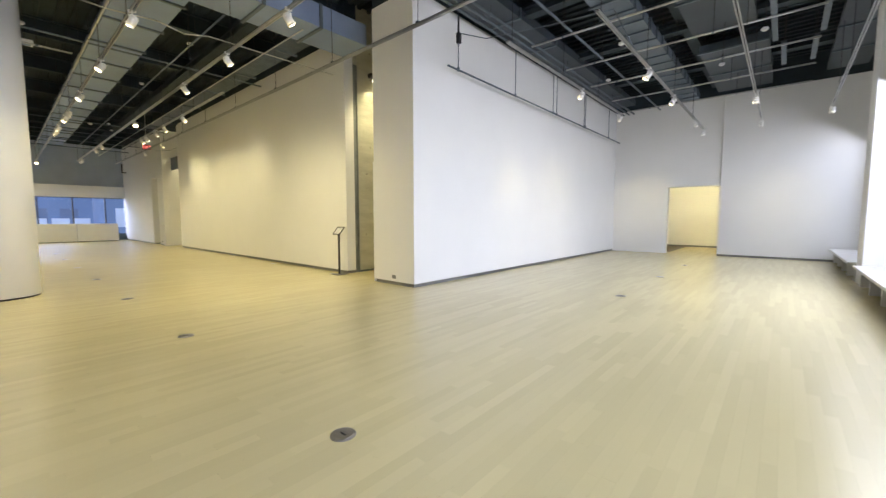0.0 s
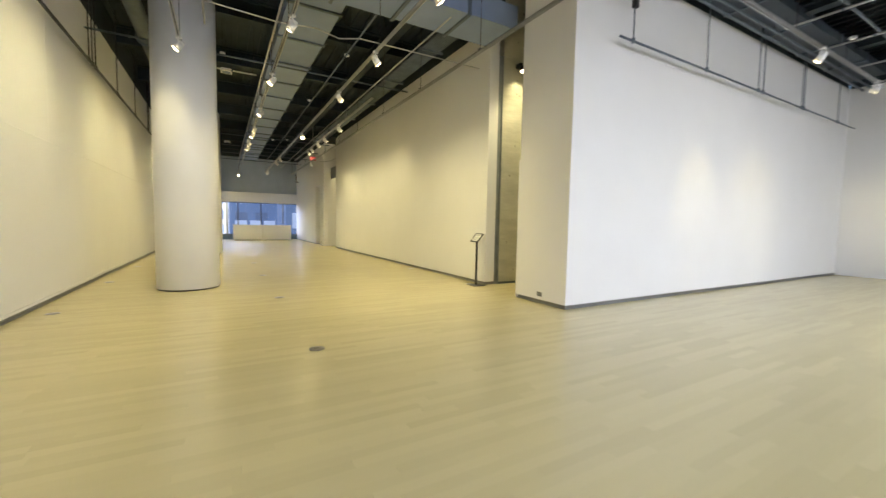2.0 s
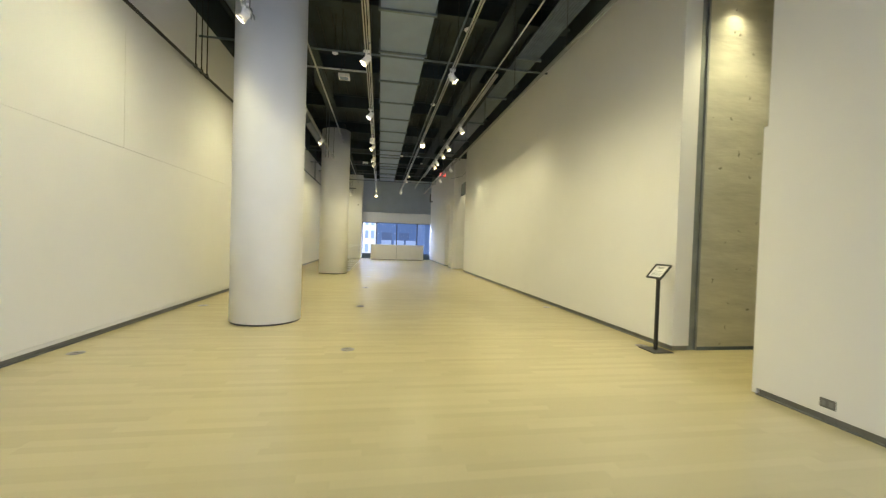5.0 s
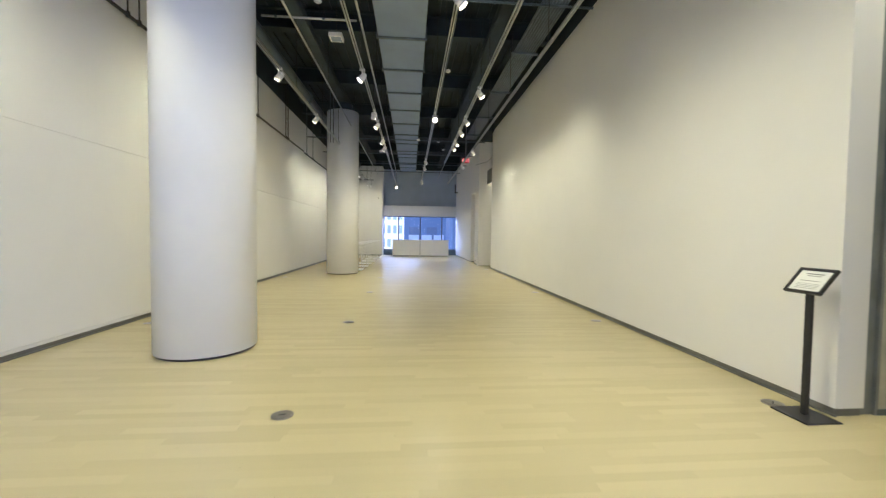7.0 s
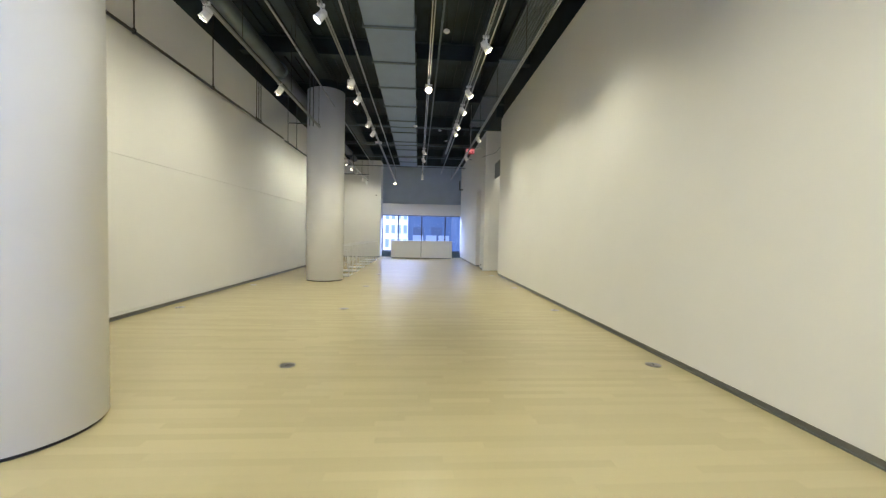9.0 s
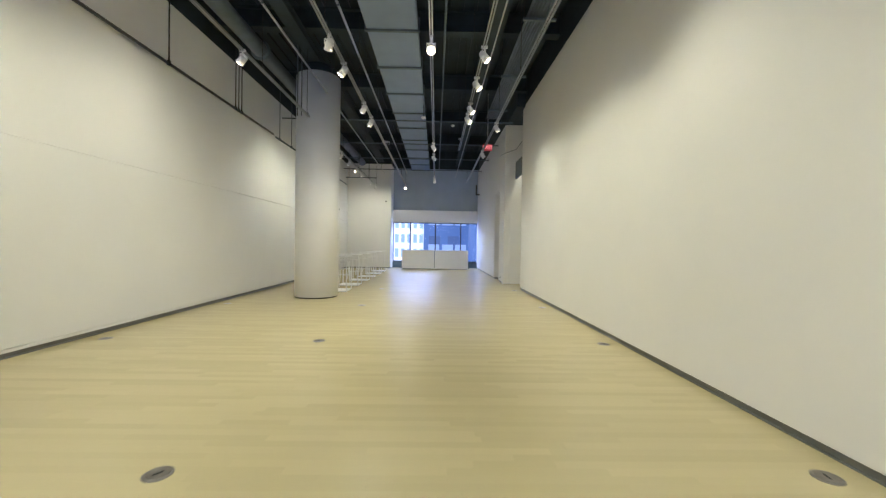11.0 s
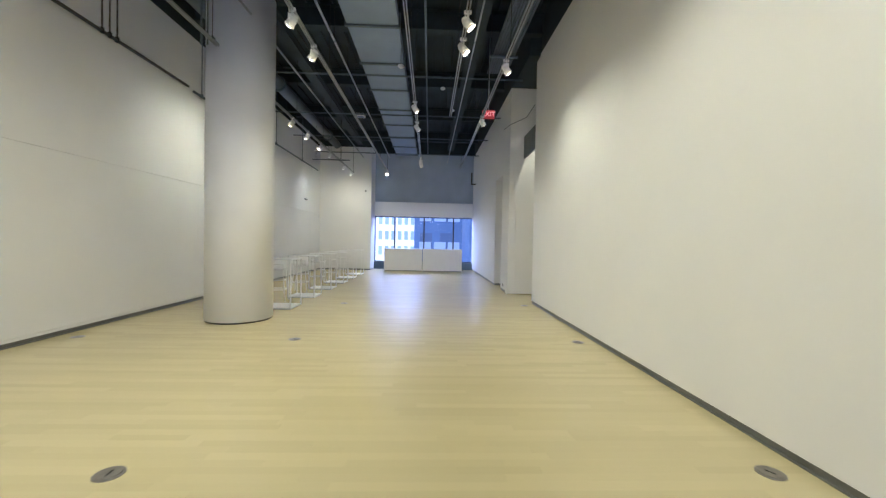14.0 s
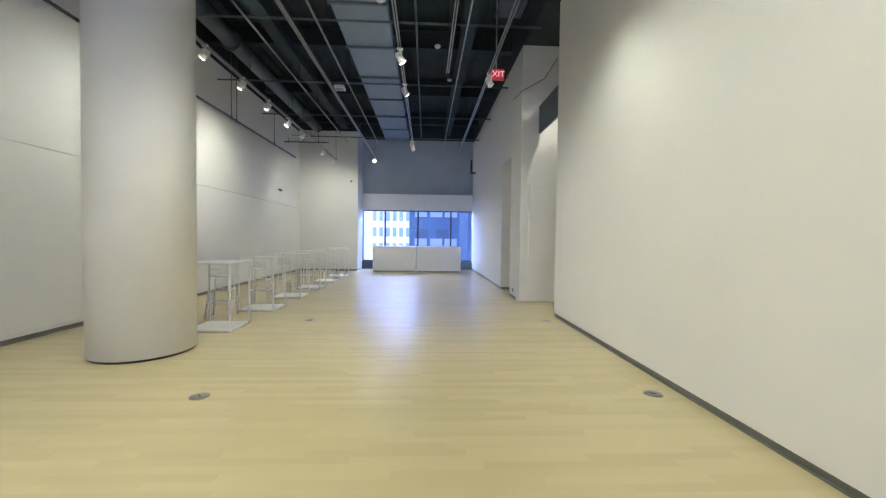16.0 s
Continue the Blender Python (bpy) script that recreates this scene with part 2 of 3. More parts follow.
# ---- setting ----
b = B()
SHEETS = (-32.2, -10.07, EAST)
for x0, x1 in zip(SHEETS, SHEETS[1:]):
    box(b, x0 + 0.003, x1 - 0.003, SOUTH - 0.3, SOUTH - 0.012, 2.698, TOP)
box(b, -32.2, EAST, SOUTH - 0.3, SOUTH - 0.003, 0.118, 2.690)
box(b, -32.2, EAST, SOUTH - 0.3, SOUTH, 0.07, 0.113)
setting("wall_south", b, PAINT, "long white painted gallery wall with a fine joint", "wall")
b = B()
box(b, -32.2, EAST, SOUTH - 0.3, SOUTH - 0.025, 0.0, 0.07)
box(b, -32.2, EAST, SOUTH - 0.025, SOUTH - 0.003, 0.0, 0.014)
setting("baseboard_south", b, BASE, "recessed grey metal baseboard under the white wall", "baseboard")

b = B()
box(b, RX, WX, NORTH, NORTH + 0.26, 0.07, TOP)
setting("wall_north", b, PAINT, "tall white painted gallery wall washed by spotlights", "wall")
b = B()
box(b, RX + 0.02, WX - 0.02, NORTH + 0.02, NORTH + 0.25, 0.0, 0.07)
box(b, RX, WX, NORTH, NORTH + 0.02, 0.0, 0.014)
setting("baseboard_north", b, BASE, "recessed grey metal baseboard under the white wall", "baseboard")

b = B()
box(b, BW, BX, BY, FAR + 0.2, 0.07, TOP)
setting("wall_block", b, PAINT, "white painted projecting wall with a sharp corner", "wall")
b = B()
box(b, BW + 0.02, BX - 0.02, BY + 0.02, FAR, 0.0, 0.07)
box(b, BW, BX, BY, BY + 0.02, 0.0, 0.014)
box(b, BX - 0.02, BX, BY + 0.02, FAR, 0.0, 0.014)
setting("baseboard_block", b, BASE, "recessed grey metal baseboard round the white block", "baseboard")

b = B()
box(b, WX - 0.4, WX - 0.02, NORTH + 0.41, 9.4, 0.05, DECK)
box(b, WX - 0.02, BW + 0.1, 9.1, 9.4, 0.0, DECK)
setting("wall_concrete", b, CONCRETE, "raw stained concrete wall in a deep niche", "wall")
b = B()
box(b, WX - 0.4, WX - 0.008, NORTH + 0.40, 9.09, 0.0, 0.05)
setting("baseboard_concrete", b, STEEL, "low dark steel skirting under the concrete", "baseboard")
b = B()
box(b, WX - 0.3, WX - 0.035, NORTH + 0.27, NORTH + 0.38, 0.0, 5.4)
box(b, WX - 0.3, WX - 0.012, NORTH + 0.38, NORTH + 0.409, 0.0, 5.4)
setting("trim_steel", b, TRIM, "dark grey steel channel between white wall and concrete", "trim")
b = B()
box(b, BW - 0.055, BW - 0.003, BY + 0.012, BY + 0.92, 0.01, 2.72, 0.004)
setting("door_1", b, PAINT, "flush white painted door in the concrete niche", "door")

b = B()
box(b, PX - 0.3, PX, NF, 8.6, 0.012, 5.93)
setting("wall_recess", b, PAINT, "white painted return wall of the recess", "wall")
b = B()
box(b, PX + 0.003, PX + 0.035, NF + 0.2, 7.55, 0.03, 2.72, 0.003)
setting("door_2", b, PAINT, "flush white door in the recess", "door")
b = B()
box(b, PX, RX + 0.3, 8.3, 8.6, 0.0, TOP)
box(b, RX, RX + 0.3, NORTH + 0.26, 8.3, 0.0, TOP)
setting("wall_recess_back", b, PAINT, "white painted back of the recess", "wall")
b = B()
box(b, -25.1, PX - 0.3, NF, NF + 0.3, 0.07, 5.93)
box(b, END - 0.5, -26.3, NF, NF + 0.3, 0.07, 5.93)
box(b, -26.3, -25.1, NF, NF + 0.3, 3.62, 5.93)
box(b, PX - 0.3, PX, NF, NF + 0.01, 0.0, 0.012)
setting("wall_north_far", b, PAINT, "white painted wall with a tall narrow doorway niche", "wall")
b = B()
box(b, -26.5, -24.9, NF + 0.75, NF + 1.0, 0.0, 3.9)
box(b, -26.5, -26.3, NF + 0.3, NF + 0.75, 0.0, 3.9)
box(b, -25.1, -24.9, NF + 0.3, NF + 0.75, 0.0, 3.9)
box(b, -26.5, -24.9, NF + 0.3, NF + 0.75, 3.62, 3.9)
setting("wall_niche_back", b, PAINT, "white back of the doorway niche", "wall")
b = B()
box(b, -25.1, PX - 0.3, NF + 0.02, NF + 0.28, 0.0, 0.07)
box(b, END, -26.3, NF + 0.02, NF + 0.28, 0.0, 0.07)
setting("baseboard_north_far", b, BASE, "recessed grey metal baseboard", "baseboard")

b = B()
box(b, -33.0, -32.2, SOUTH - 0.3, 1.0, 0.07, 6.05)
setting("wall_end_south", b, PAINT, "white painted end wall beside the window", "wall")
b = B()
box(b, -32.98, -32.22, SOUTH - 0.3, 0.98, 0.0, 0.07)
setting("baseboard_end", b, BASE, "recessed grey metal baseboard", "baseboard")
b = B()
box(b, END - 0.5, END, 1.0, 6.2, 2.76, 3.5)
box(b, END - 0.5, END + 0.3, 0.6, 1.0, 0.0, 6.05)
box(b, END - 0.5, END, 6.2, 6.5, 0.0, 6.05)
setting("wall_end_window", b, PAINT, "white painted lintel and jambs of the end window", "wall")
b = B()
box(b, END - 0.5, END - 0.22, 1.0, 6.2, 3.5, 6.05)
setting("wall_end_upper", b, SHADE, "grey fabric-covered wall above the window lintel", "wall")

b = B()
box(b, BX, -3.5, FAR, FAR + 0.25, 0.0, TOP)
box(b, -3.5, -1.77, FAR, FAR + 0.25, 2.69, TOP)
setting("wall_gallery_far", b, PAINT, "white painted far wall with an open doorway", "wall")
b = B()
box(b, -1.75, EAST, FAR - 0.06, FAR + 0.25, 0.07, TOP)
setting("wall_gallery_panel", b, PAINT, "white painted wall panel beside a fine vertical joint", "wall")
b = B()
box(b, -1.75, EAST, FAR - 0.04, FAR + 0.2, 0.0, 0.07)
setting("baseboard_gallery", b, BASE, "recessed grey metal baseboard", "baseboard")
b = B()
box(b, -7.0, 0.5, 23.4, 23.6, 0.0, 3.4)
box(b, -7.0, -6.8, FAR + 0.25, 23.4, 0.0, 3.4)
box(b, 0.3, 0.5, FAR + 0.25, 23.4, 0.0, 3.4)
setting("wall_back_room", b, PAINT, "white painted walls of the lit back room", "wall")
b = B()
box(b, -6.8, 0.3, 23.37, 23.4, 0.0, 0.08)
setting("baseboard_back_room", b, BASE, "grey baseboard of the back room", "baseboard")
b = B()
box(b, -7.0, 0.5, FAR + 0.25, 23.6, 3.4, 3.6)
setting("ceiling_back_room", b, PAINT, "white ceiling of the back room", "ceiling")

b = B()
# the first bay is unseen, assumed from the spacing of the others
BAYS = ((-0.4, 5.8), (6.4, 12.5), (13.3, FAR - 0.3))
edges = [SOUTH - 0.3] + [v for bay in BAYS for v in bay] + [FAR + 0.25]
for i in range(0, len(edges), 2):
    box(b, 1.42 if 0 < i < 6 else EAST, EAST + 0.3, edges[i], edges[i + 1], 0.0, TOP)
for y0, y1 in BAYS:
    box(b, EAST, EAST + 0.3, y0, y1, 0.0, 0.5)
    box(b, EAST, EAST + 0.3, y0, y1, 4.6, TOP)
setting("wall_east", b, PAINT, "white painted piers between tall window bays", "wall")

# black deck with ribs, beams and the strips above the walls
b = B()
box(b, END - 0.6, EAST + 0.4, SOUTH - 0.4, FAR + 0.4, DECK, DECK + 0.2)
y = SOUTH
while y < FAR:
    box(b, END, EAST, y, y + 0.09, DECK - 0.07, DECK)
    y += 0.3
setting("ceiling", b, BLACK, "black painted corrugated steel deck high above", "ceiling")


def girder(name, a, bb_, across, z0, z1, w):
    """A black I-beam along one axis."""
    m = B()
    for zz0, zz1, ww in ((z0, z0 + 0.025, w), (z0 + 0.025, z1 - 0.025, 0.03), (z1 - 0.025, z1, w)):
        if across == "y":
            box(m, a[0] - ww / 2, a[0] + ww / 2, a[1], bb_[1], zz0, zz1)
        else:
            box(m, a[0], bb_[0], a[1] - ww / 2, a[1] + ww / 2, zz0, zz1)
    return tagged(finish(name, m, BLACK), "black painted steel beam under the deck", "beam", "beams under the deck", "structure")


for k in range(10):
    x = -2.05 - 3.33 * k
    girder("beam", (x, SOUTH - 0.2), (x, FAR if x > -6 else NORTH), "y", DECK - 0.55, DECK - 0.071, 0.26)
for y in (0.43, 4.9):
    girder("beam", (END + 0.3, y), (EAST, y), "x", DECK - 0.75, DECK - 0.56, 0.3)
for y in (9.0, 12.2, 15.4):
    girder("beam", (BX, y), (EAST, y), "x", DECK - 0.75, DECK - 0.56, 0.25)

for name, dims in (("wall_black_south", (END, EAST, SOUTH - 0.3, SOUTH - 0.02)), ("wall_black_north", (RX, WX, NORTH + 0.02, NORTH + 0.38)),
                   ("wall_black_end", (END - 0.5, END - 0.2, -1.6, 6.5)), ("wall_black_block", (BW, BX - 0.02, BY + 0.02, FAR)),
                   ("wall_black_far", (BX, EAST, FAR + 0.02, FAR + 0.25)), ("wall_black_east", (EAST, EAST + 0.3, SOUTH, FAR))):
    m = B()
    box(m, *dims, TOP if "end" not in name else 6.05, DECK)
    setting(name, m, BLACK, "black painted strip above the white wall", "wall")
b = B()
box(b, END, RX + 0.3, NF + 0.02, 8.6, 5.93, DECK)
setting("wall_black_recess", b, BLACK, "black painted bulkhead above the recess", "wall")
b = B()
box(b, -33.0, -32.22, -1.6, 0.98, 6.05, DECK)
setting("wall_black_corner", b, BLACK, "black painted bulkhead above the end wall", "wall")

b = B()
box(b, END - 0.5, EAST + 0.3, SOUTH - 0.4, 23.6, -0.2, -0.012)
floor = setting("floor", b, SUBFLOOR, "pale maple strip floor with a satin finish", "floor")


# ---- windows ----
def window(name, x, y0, y1, z0, z1, cuts, label):
    """A glazed opening in a wall across x: frame bars, mullions, panes, sill."""
    w = thing(name, pose(x, 0, 0), label, "window")
    w["kind"] = "structure"
    m = B()
    box(m, -0.05, 0.05, y0, y1, z0, z0 + 0.05)
    box(m, -0.05, 0.05, y0, y1, z1 - 0.05, z1)
    part("window_frame", m, MULLION, w, "dark metal frame")
    ys = [y0] + list(cuts) + [y1]
    for c in ys:
        m = B()
        box(m, -0.07, 0.07, max(y0, c - 0.035), min(y1, c + 0.035), z0 + 0.05, z1 - 0.05, 0.004)
        part("mullion", m, MULLION, w)
    for c, d in zip(ys, ys[1:]):
        m = B()
        box(m, -0.012, 0.012, c + 0.036, d - 0.036, z0 + 0.05, z1 - 0.05)
        p = part("pane", m, GLASS, w)
        p.visible_shadow = False
    m = B()
    box(m, -0.25, 0.25, y0, y1, z0 - 0.06, z0 - 0.002, 0.004)
    part("window_sill", m, GREY, w, "grey metal sill")
    return w


window("window_1", END - 0.3, 1.0, 6.2, 0.36, 2.76, (2.05, 3.6, 5.16), "wide end window with dark mullions facing the city")
m = B()
box(m, END - 0.5, END - 0.05, 1.0, 6.2, 0.0, 0.30, 0.006)
setting("sill_end", m, GREY, "dark grey convector casing under the window", "window sill")
for k, (y0, y1) in enumerate(BAYS):
    n = 3 if y1 - y0 > 4 else 2
    window("window_%d" % (k + 2), EAST + 0.2, y0, y1, 0.56, 4.6, [y0 + (y1 - y0) * i / n for i in range(1, n)], "tall daylit window bay beside a bench")


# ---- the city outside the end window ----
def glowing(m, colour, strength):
    """Gives a distant facade emission that stands in for daylight on it."""
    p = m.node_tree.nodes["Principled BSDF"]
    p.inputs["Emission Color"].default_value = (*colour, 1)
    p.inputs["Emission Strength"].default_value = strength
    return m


# daylight on the facades is put in as emission; it also feeds the floor streak
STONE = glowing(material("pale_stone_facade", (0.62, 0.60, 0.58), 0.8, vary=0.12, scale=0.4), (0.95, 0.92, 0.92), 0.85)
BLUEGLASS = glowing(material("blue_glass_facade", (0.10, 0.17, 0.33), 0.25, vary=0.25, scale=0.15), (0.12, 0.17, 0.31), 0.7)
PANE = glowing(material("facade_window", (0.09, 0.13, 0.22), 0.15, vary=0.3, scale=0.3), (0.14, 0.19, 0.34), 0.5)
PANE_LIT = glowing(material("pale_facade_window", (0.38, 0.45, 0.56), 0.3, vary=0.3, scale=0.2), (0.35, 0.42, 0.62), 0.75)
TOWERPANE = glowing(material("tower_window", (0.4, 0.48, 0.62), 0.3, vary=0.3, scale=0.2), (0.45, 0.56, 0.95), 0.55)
ASPHALT = material("street_asphalt", (0.09, 0.09, 0.1), 0.9, vary=0.2, scale=0.5)


def building(x0, x1, y0, y1, z0, z1, wall, pane, bay, storey, label):
    h = thing("building", pose(0, 0, 0), label, "building")
    m = B()
    box(m, x0, x1, y0, y1, z0, z1)
    part("wall", m, wall, h)
    z = z0 + storey
    while z < z1 - storey * 0.5:
        y = y0 + bay * 0.3
        while y + bay * 0.6 < y1:
            m = B()
            box(m, x1 - 0.1, x1 + 0.12, y, y + bay * 0.6, z, z + storey * 0.6)
            part("window", m, pane, h)
            y += bay
        z += storey
    m = B()
    box(m, x0, x1 + 0.4, y0 - 0.3, y1 + 0.3, z1, z1 + 0.8)
    part("roof", m, wall, h, "flat roof with a cornice")
    return h


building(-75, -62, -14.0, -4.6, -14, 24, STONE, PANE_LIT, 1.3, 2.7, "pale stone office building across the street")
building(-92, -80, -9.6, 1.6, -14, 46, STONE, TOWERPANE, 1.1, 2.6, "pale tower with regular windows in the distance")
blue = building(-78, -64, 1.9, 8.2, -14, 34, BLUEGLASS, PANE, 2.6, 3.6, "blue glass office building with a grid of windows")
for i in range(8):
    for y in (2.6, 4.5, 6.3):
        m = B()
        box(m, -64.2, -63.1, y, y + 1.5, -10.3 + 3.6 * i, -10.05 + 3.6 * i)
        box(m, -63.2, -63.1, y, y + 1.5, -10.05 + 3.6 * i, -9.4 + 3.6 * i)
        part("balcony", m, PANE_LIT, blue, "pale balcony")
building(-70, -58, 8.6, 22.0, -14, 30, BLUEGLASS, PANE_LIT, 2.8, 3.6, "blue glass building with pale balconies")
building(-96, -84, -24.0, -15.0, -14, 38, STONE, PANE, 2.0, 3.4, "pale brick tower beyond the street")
b = B()
box(b, -400, -34.2, -300, 300, -14.3, -14.0)
setting("ground", b, ASPHALT, "grey street far below the window", "street")
m = B()
box(m, -34.1, 2.4, -2.2, 24, -14.0, -0.22)
setting("backdrop_storeys", m, STONE, "storeys of the building below the gallery", "building")


# ---- columns ----
def column(x, y):
    c = thing("column", pose(x, y, 0), "round white painted column on the maple floor", "column", "columns along the hall")
    m = B()
    tube(m, (0, 0, 0.03), (0, 0, 5.85), 0.565, n=72)
    part("shaft", m, PAINT_COLUMN, c)
    m = B()
    tube(m, (0, 0, 0.0), (0, 0, 0.03), 0.545, n=72)
    part("base_gap", m, BLACKMETAL, c, "thin black shadow gap at the foot")
    m = B()
    tube(m, (0, 0, 5.85), (0, 0, DECK - 0.75), 0.35, n=32)
    part("neck", m, BLACK, c, "black upper end")
    return c


column(-10.62, 0.4)
column(-20.14, 0.43)


# ---- ducts under the deck ----
def duct(name, x0, x1, y0, y1, z0, z1, step, along, label, mat=DUCT):
    d = thing(name, pose(0, 0, 0), label, "duct", "ducts under the deck")
    n = max(1, round((x1 - x0 if along == "x" else y1 - y0) / step))
    for i in range(n):
        m = B()
        if along == "x":
            a = x0 + (x1 - x0) * i / n
            box(m, a + 0.012, a + (x1 - x0) / n - 0.012, y0, y1, z0, z1)
        else:
            a = y0 + (y1 - y0) * i / n
            box(m, x0, x1, a + 0.012, a + (y1 - y0) / n - 0.012, z0, z1)
        part("duct_section", m, mat, d)
        m = B()
        if along == "x":
            box(m, a - 0.03, a + 0.03, y0 - 0.04, y1 + 0.04, z0 - 0.04, z0 - 0.002)
            box(m, a - 0.03, a + 0.03, y0 - 0.04, y0 - 0.002, z0, z1)
            box(m, a - 0.03, a + 0.03, y1 + 0.002, y1 + 0.04, z0, z1)
        else:
            box(m, x0 - 0.04, x1 + 0.04, a - 0.03, a + 0.03, z0 - 0.04, z0 - 0.002)
            box(m, x1 + 0.002, x1 + 0.04, a - 0.03, a + 0.03, z0, z1)
        part("flange", m, STEEL, d, "dark flange between two sections")
    for s in range(3):
        for side in (0, 1):
            m = B()
            if along == "x":
                tube(m, (x0 + (x1 - x0) * (s + 0.5) / 3, (y0 + 0.05, y1 - 0.05)[side], z1), (x0 + (x1 - x0) * (s + 0.5) / 3, (y0 + 0.05, y1 - 0.05)[side], DECK), 0.008, n=6)
            else:
                tube(m, ((x0 + 0.05, x1 - 0.05)[side], y0 + (y1 - y0) * (s + 0.5) / 3, z1), ((x0 + 0.05, x1 - 0.05)[side], y0 + (y1 - y0) * (s + 0.5) / 3, DECK), 0.008, n=6)
            part("hanger_rod", m, BLACKMETAL, d)
    return d


duct("supply_duct", -32.04, -7.59, 2.2, 3.21, 5.7, 5.95, 1.63, "x", "long flat grey painted duct with dark flanges")
duct("cross_duct", -8.3, -7.36, 0.4, 6.35, 5.42, 5.88, 1.1, "y", "grey painted duct crossing to the white block")
duct("gallery_duct", -3.2, -2.5, 6.6, 18.2, 5.9, 6.15, 0.62, "y", "flat slate duct with closely spaced dark flanges", MIDDUCT)
duct("gallery_duct", -5.5, -4.7, 6.8, 18.0, 6.05, 6.25, 1.8, "y", "dark painted flat duct over the side gallery", DARKDUCT)
duct("gallery_duct", -1.9, -0.6, 8.6, 12.6, 6.12, 6.3, 1.8, "y", "dark painted flat duct over the side gallery", DARKDUCT)
duct("gallery_duct", -1.9, -0.4, 13.6, 18.0, 6.0, 6.2, 1.8, "y", "dark painted flat duct over the side gallery", DARKDUCT)
duct("gallery_duct", 0.9, 1.8, 6.8, 18.0, 6.1, 6.3, 1.8, "y", "dark painted flat duct over the side gallery", DARKDUCT)


def pipe(name, pts, r, mat, label, category, group="", hang=0.0, n=10):
    """A pipe run along a polyline, with rods up to the deck every few metres."""
    p = thing(name, pose(0, 0, 0), label, category, group)
    for a, c in zip(pts, pts[1:]):
        m = B()
        tube(m, a, c, r, n=n)
        part("run", m, mat, p)
        if hang:
            L = (Vector(c) - Vector(a)).length
            k = int(L / hang)
            for i in range(k + 1):
                q = Vector(a).lerp(Vector(c), (i + 0.3) / (k + 1))
                m = B()
                tube(m, q + Vector((0, 0, r)), (q.x, q.y, DECK), 0.006, n=6)
                part("hanger_rod", m, BLACKMETAL, p)
                m = B()
                tube(m, q - Vector((0.02, 0, 0)), q + Vector((0.02, 0, 0)), r * 1.35, n=n)
                part("clamp", m, STEEL, p)
    return p


# the round duct along the south side, conduits and sprinkler lines
pipe("round_duct", [(-31.5, -0.55, 5.95), (1.5, -0.55, 5.95)], 0.17, STEEL, "dark round duct along the side of the hall", "duct", hang=6, n=20)
pipe("sprinkler_pipe", [(-31, 0.78, 5.3), (1.0, 0.78, 5.3)], 0.02, ALU, "thin sprinkler pipe under the deck", "pipe", "sprinkler lines", 5)
pipe("sprinkler_pipe", [(-31, 2.0, 5.3), (1.0, 2.0, 5.3)], 0.02, ALU, "thin sprinkler pipe under the deck", "pipe", "sprinkler lines", 5)
pipe("sprinkler_pipe", [(-31, 3.75, 5.55), (-7.0, 3.75, 5.55)], 0.02, STEEL, "thin dark sprinkler pipe under the deck", "pipe", "sprinkler lines", 5)
pipe("sprinkler_pipe", [(-31, 4.66, 5.15), (-7.2, 4.66, 5.15)], 0.014, ALU, "thin pale sprinkler pipe under the deck", "pipe", "sprinkler lines", 5)
for x in (-12.4, -22.6, -25.6, -28.4, -31.2):
    pipe("conduit", [(x, SOUTH - 0.02, 5.55), (x, NF - 0.02, 5.55)], 0.022, STEEL, "dark conduit crossing below the deck", "pipe", "cross conduits", 3)
pipe("conduit", [(-12.98, 0.2, 5.4), (-12.98, 1.9, 5.4)], 0.02, ALU, "short pale conduit beside the column", "pipe", "cross conduits", 1.5)
pipe("cable", [(-8.55, 0.3, 5.0), (-8.6, 1.9, 4.95), (-8.58, 2.6, 5.0), (-8.54, 3.0, 4.9), (-8.5, 3.4, 4.98), (-8.5, 6.2, 5.0)], 0.012, ALU, "loose grey cable slung across the tracks", "cable", "slung cables")
pipe("cable", [(PX - 0.9, NF - 0.02, 5.0), (PX - 0.4, NF - 0.03, 4.92), (PX + 0.1, NF - 0.02, 4.86), (PX + 0.8, NORTH - 0.02, 4.85), (RX - 0.05, NORTH - 0.02, 4.9)], 0.008, STEEL, "thin cable slung across the white wall", "cable", "slung cables")
for y in (8.65, 10.5, 12.23, 14.1, 15.8):
    pipe("sprinkler_pipe", [(-4.36, y, 5.3), (0.52, y, 5.3)], 0.022, ALU, "thin pale sprinkler pipe over the gallery", "pipe", "gallery pipes", 3)
for x in (-5.3, -5.1, -4.9, -3.9):
    pipe("conduit", [(x, 6.6, 5.85), (x, FAR - 0.05, 5.85)], 0.03, STEEL, "dark conduit over the side gallery", "pipe", "gallery pipes", 5)
for x, y0, y1, z in ((-0.24, 9.0, 12.5, 5.5), (0.55, 9.0, 12.5, 5.5), (-0.09, 12.6, 14.3, 5.46), (0.46, 12.6, 14.3, 5.46)):
    m = B()
    box(m, x - 0.05, x + 0.05, y0, y1, z, z + 0.05, 0.004)
    strut = tagged(finish("ceiling_strut", m, STEEL), "grey steel strut hung under the deck", "strut", "ceiling struts")
    for y in (y0 + 0.2, y1 - 0.2):
        m = B()
        tube(m, (x, y, z + 0.05), (x, y, DECK), 0.008, n=6)
        part("hanger_rod", m, BLACKMETAL, strut)
pipe("cable", [(BX + 0.25, 7.25, 5.42), (-4.9, 7.63, 5.3), (-3.6, 7.95, 5.28), (-2.45, 8.21, 5.3), (-2.12, 8.4, 4.56)], 0.01, STEEL, "grey cable slung to the light track", "cable", "slung cables")

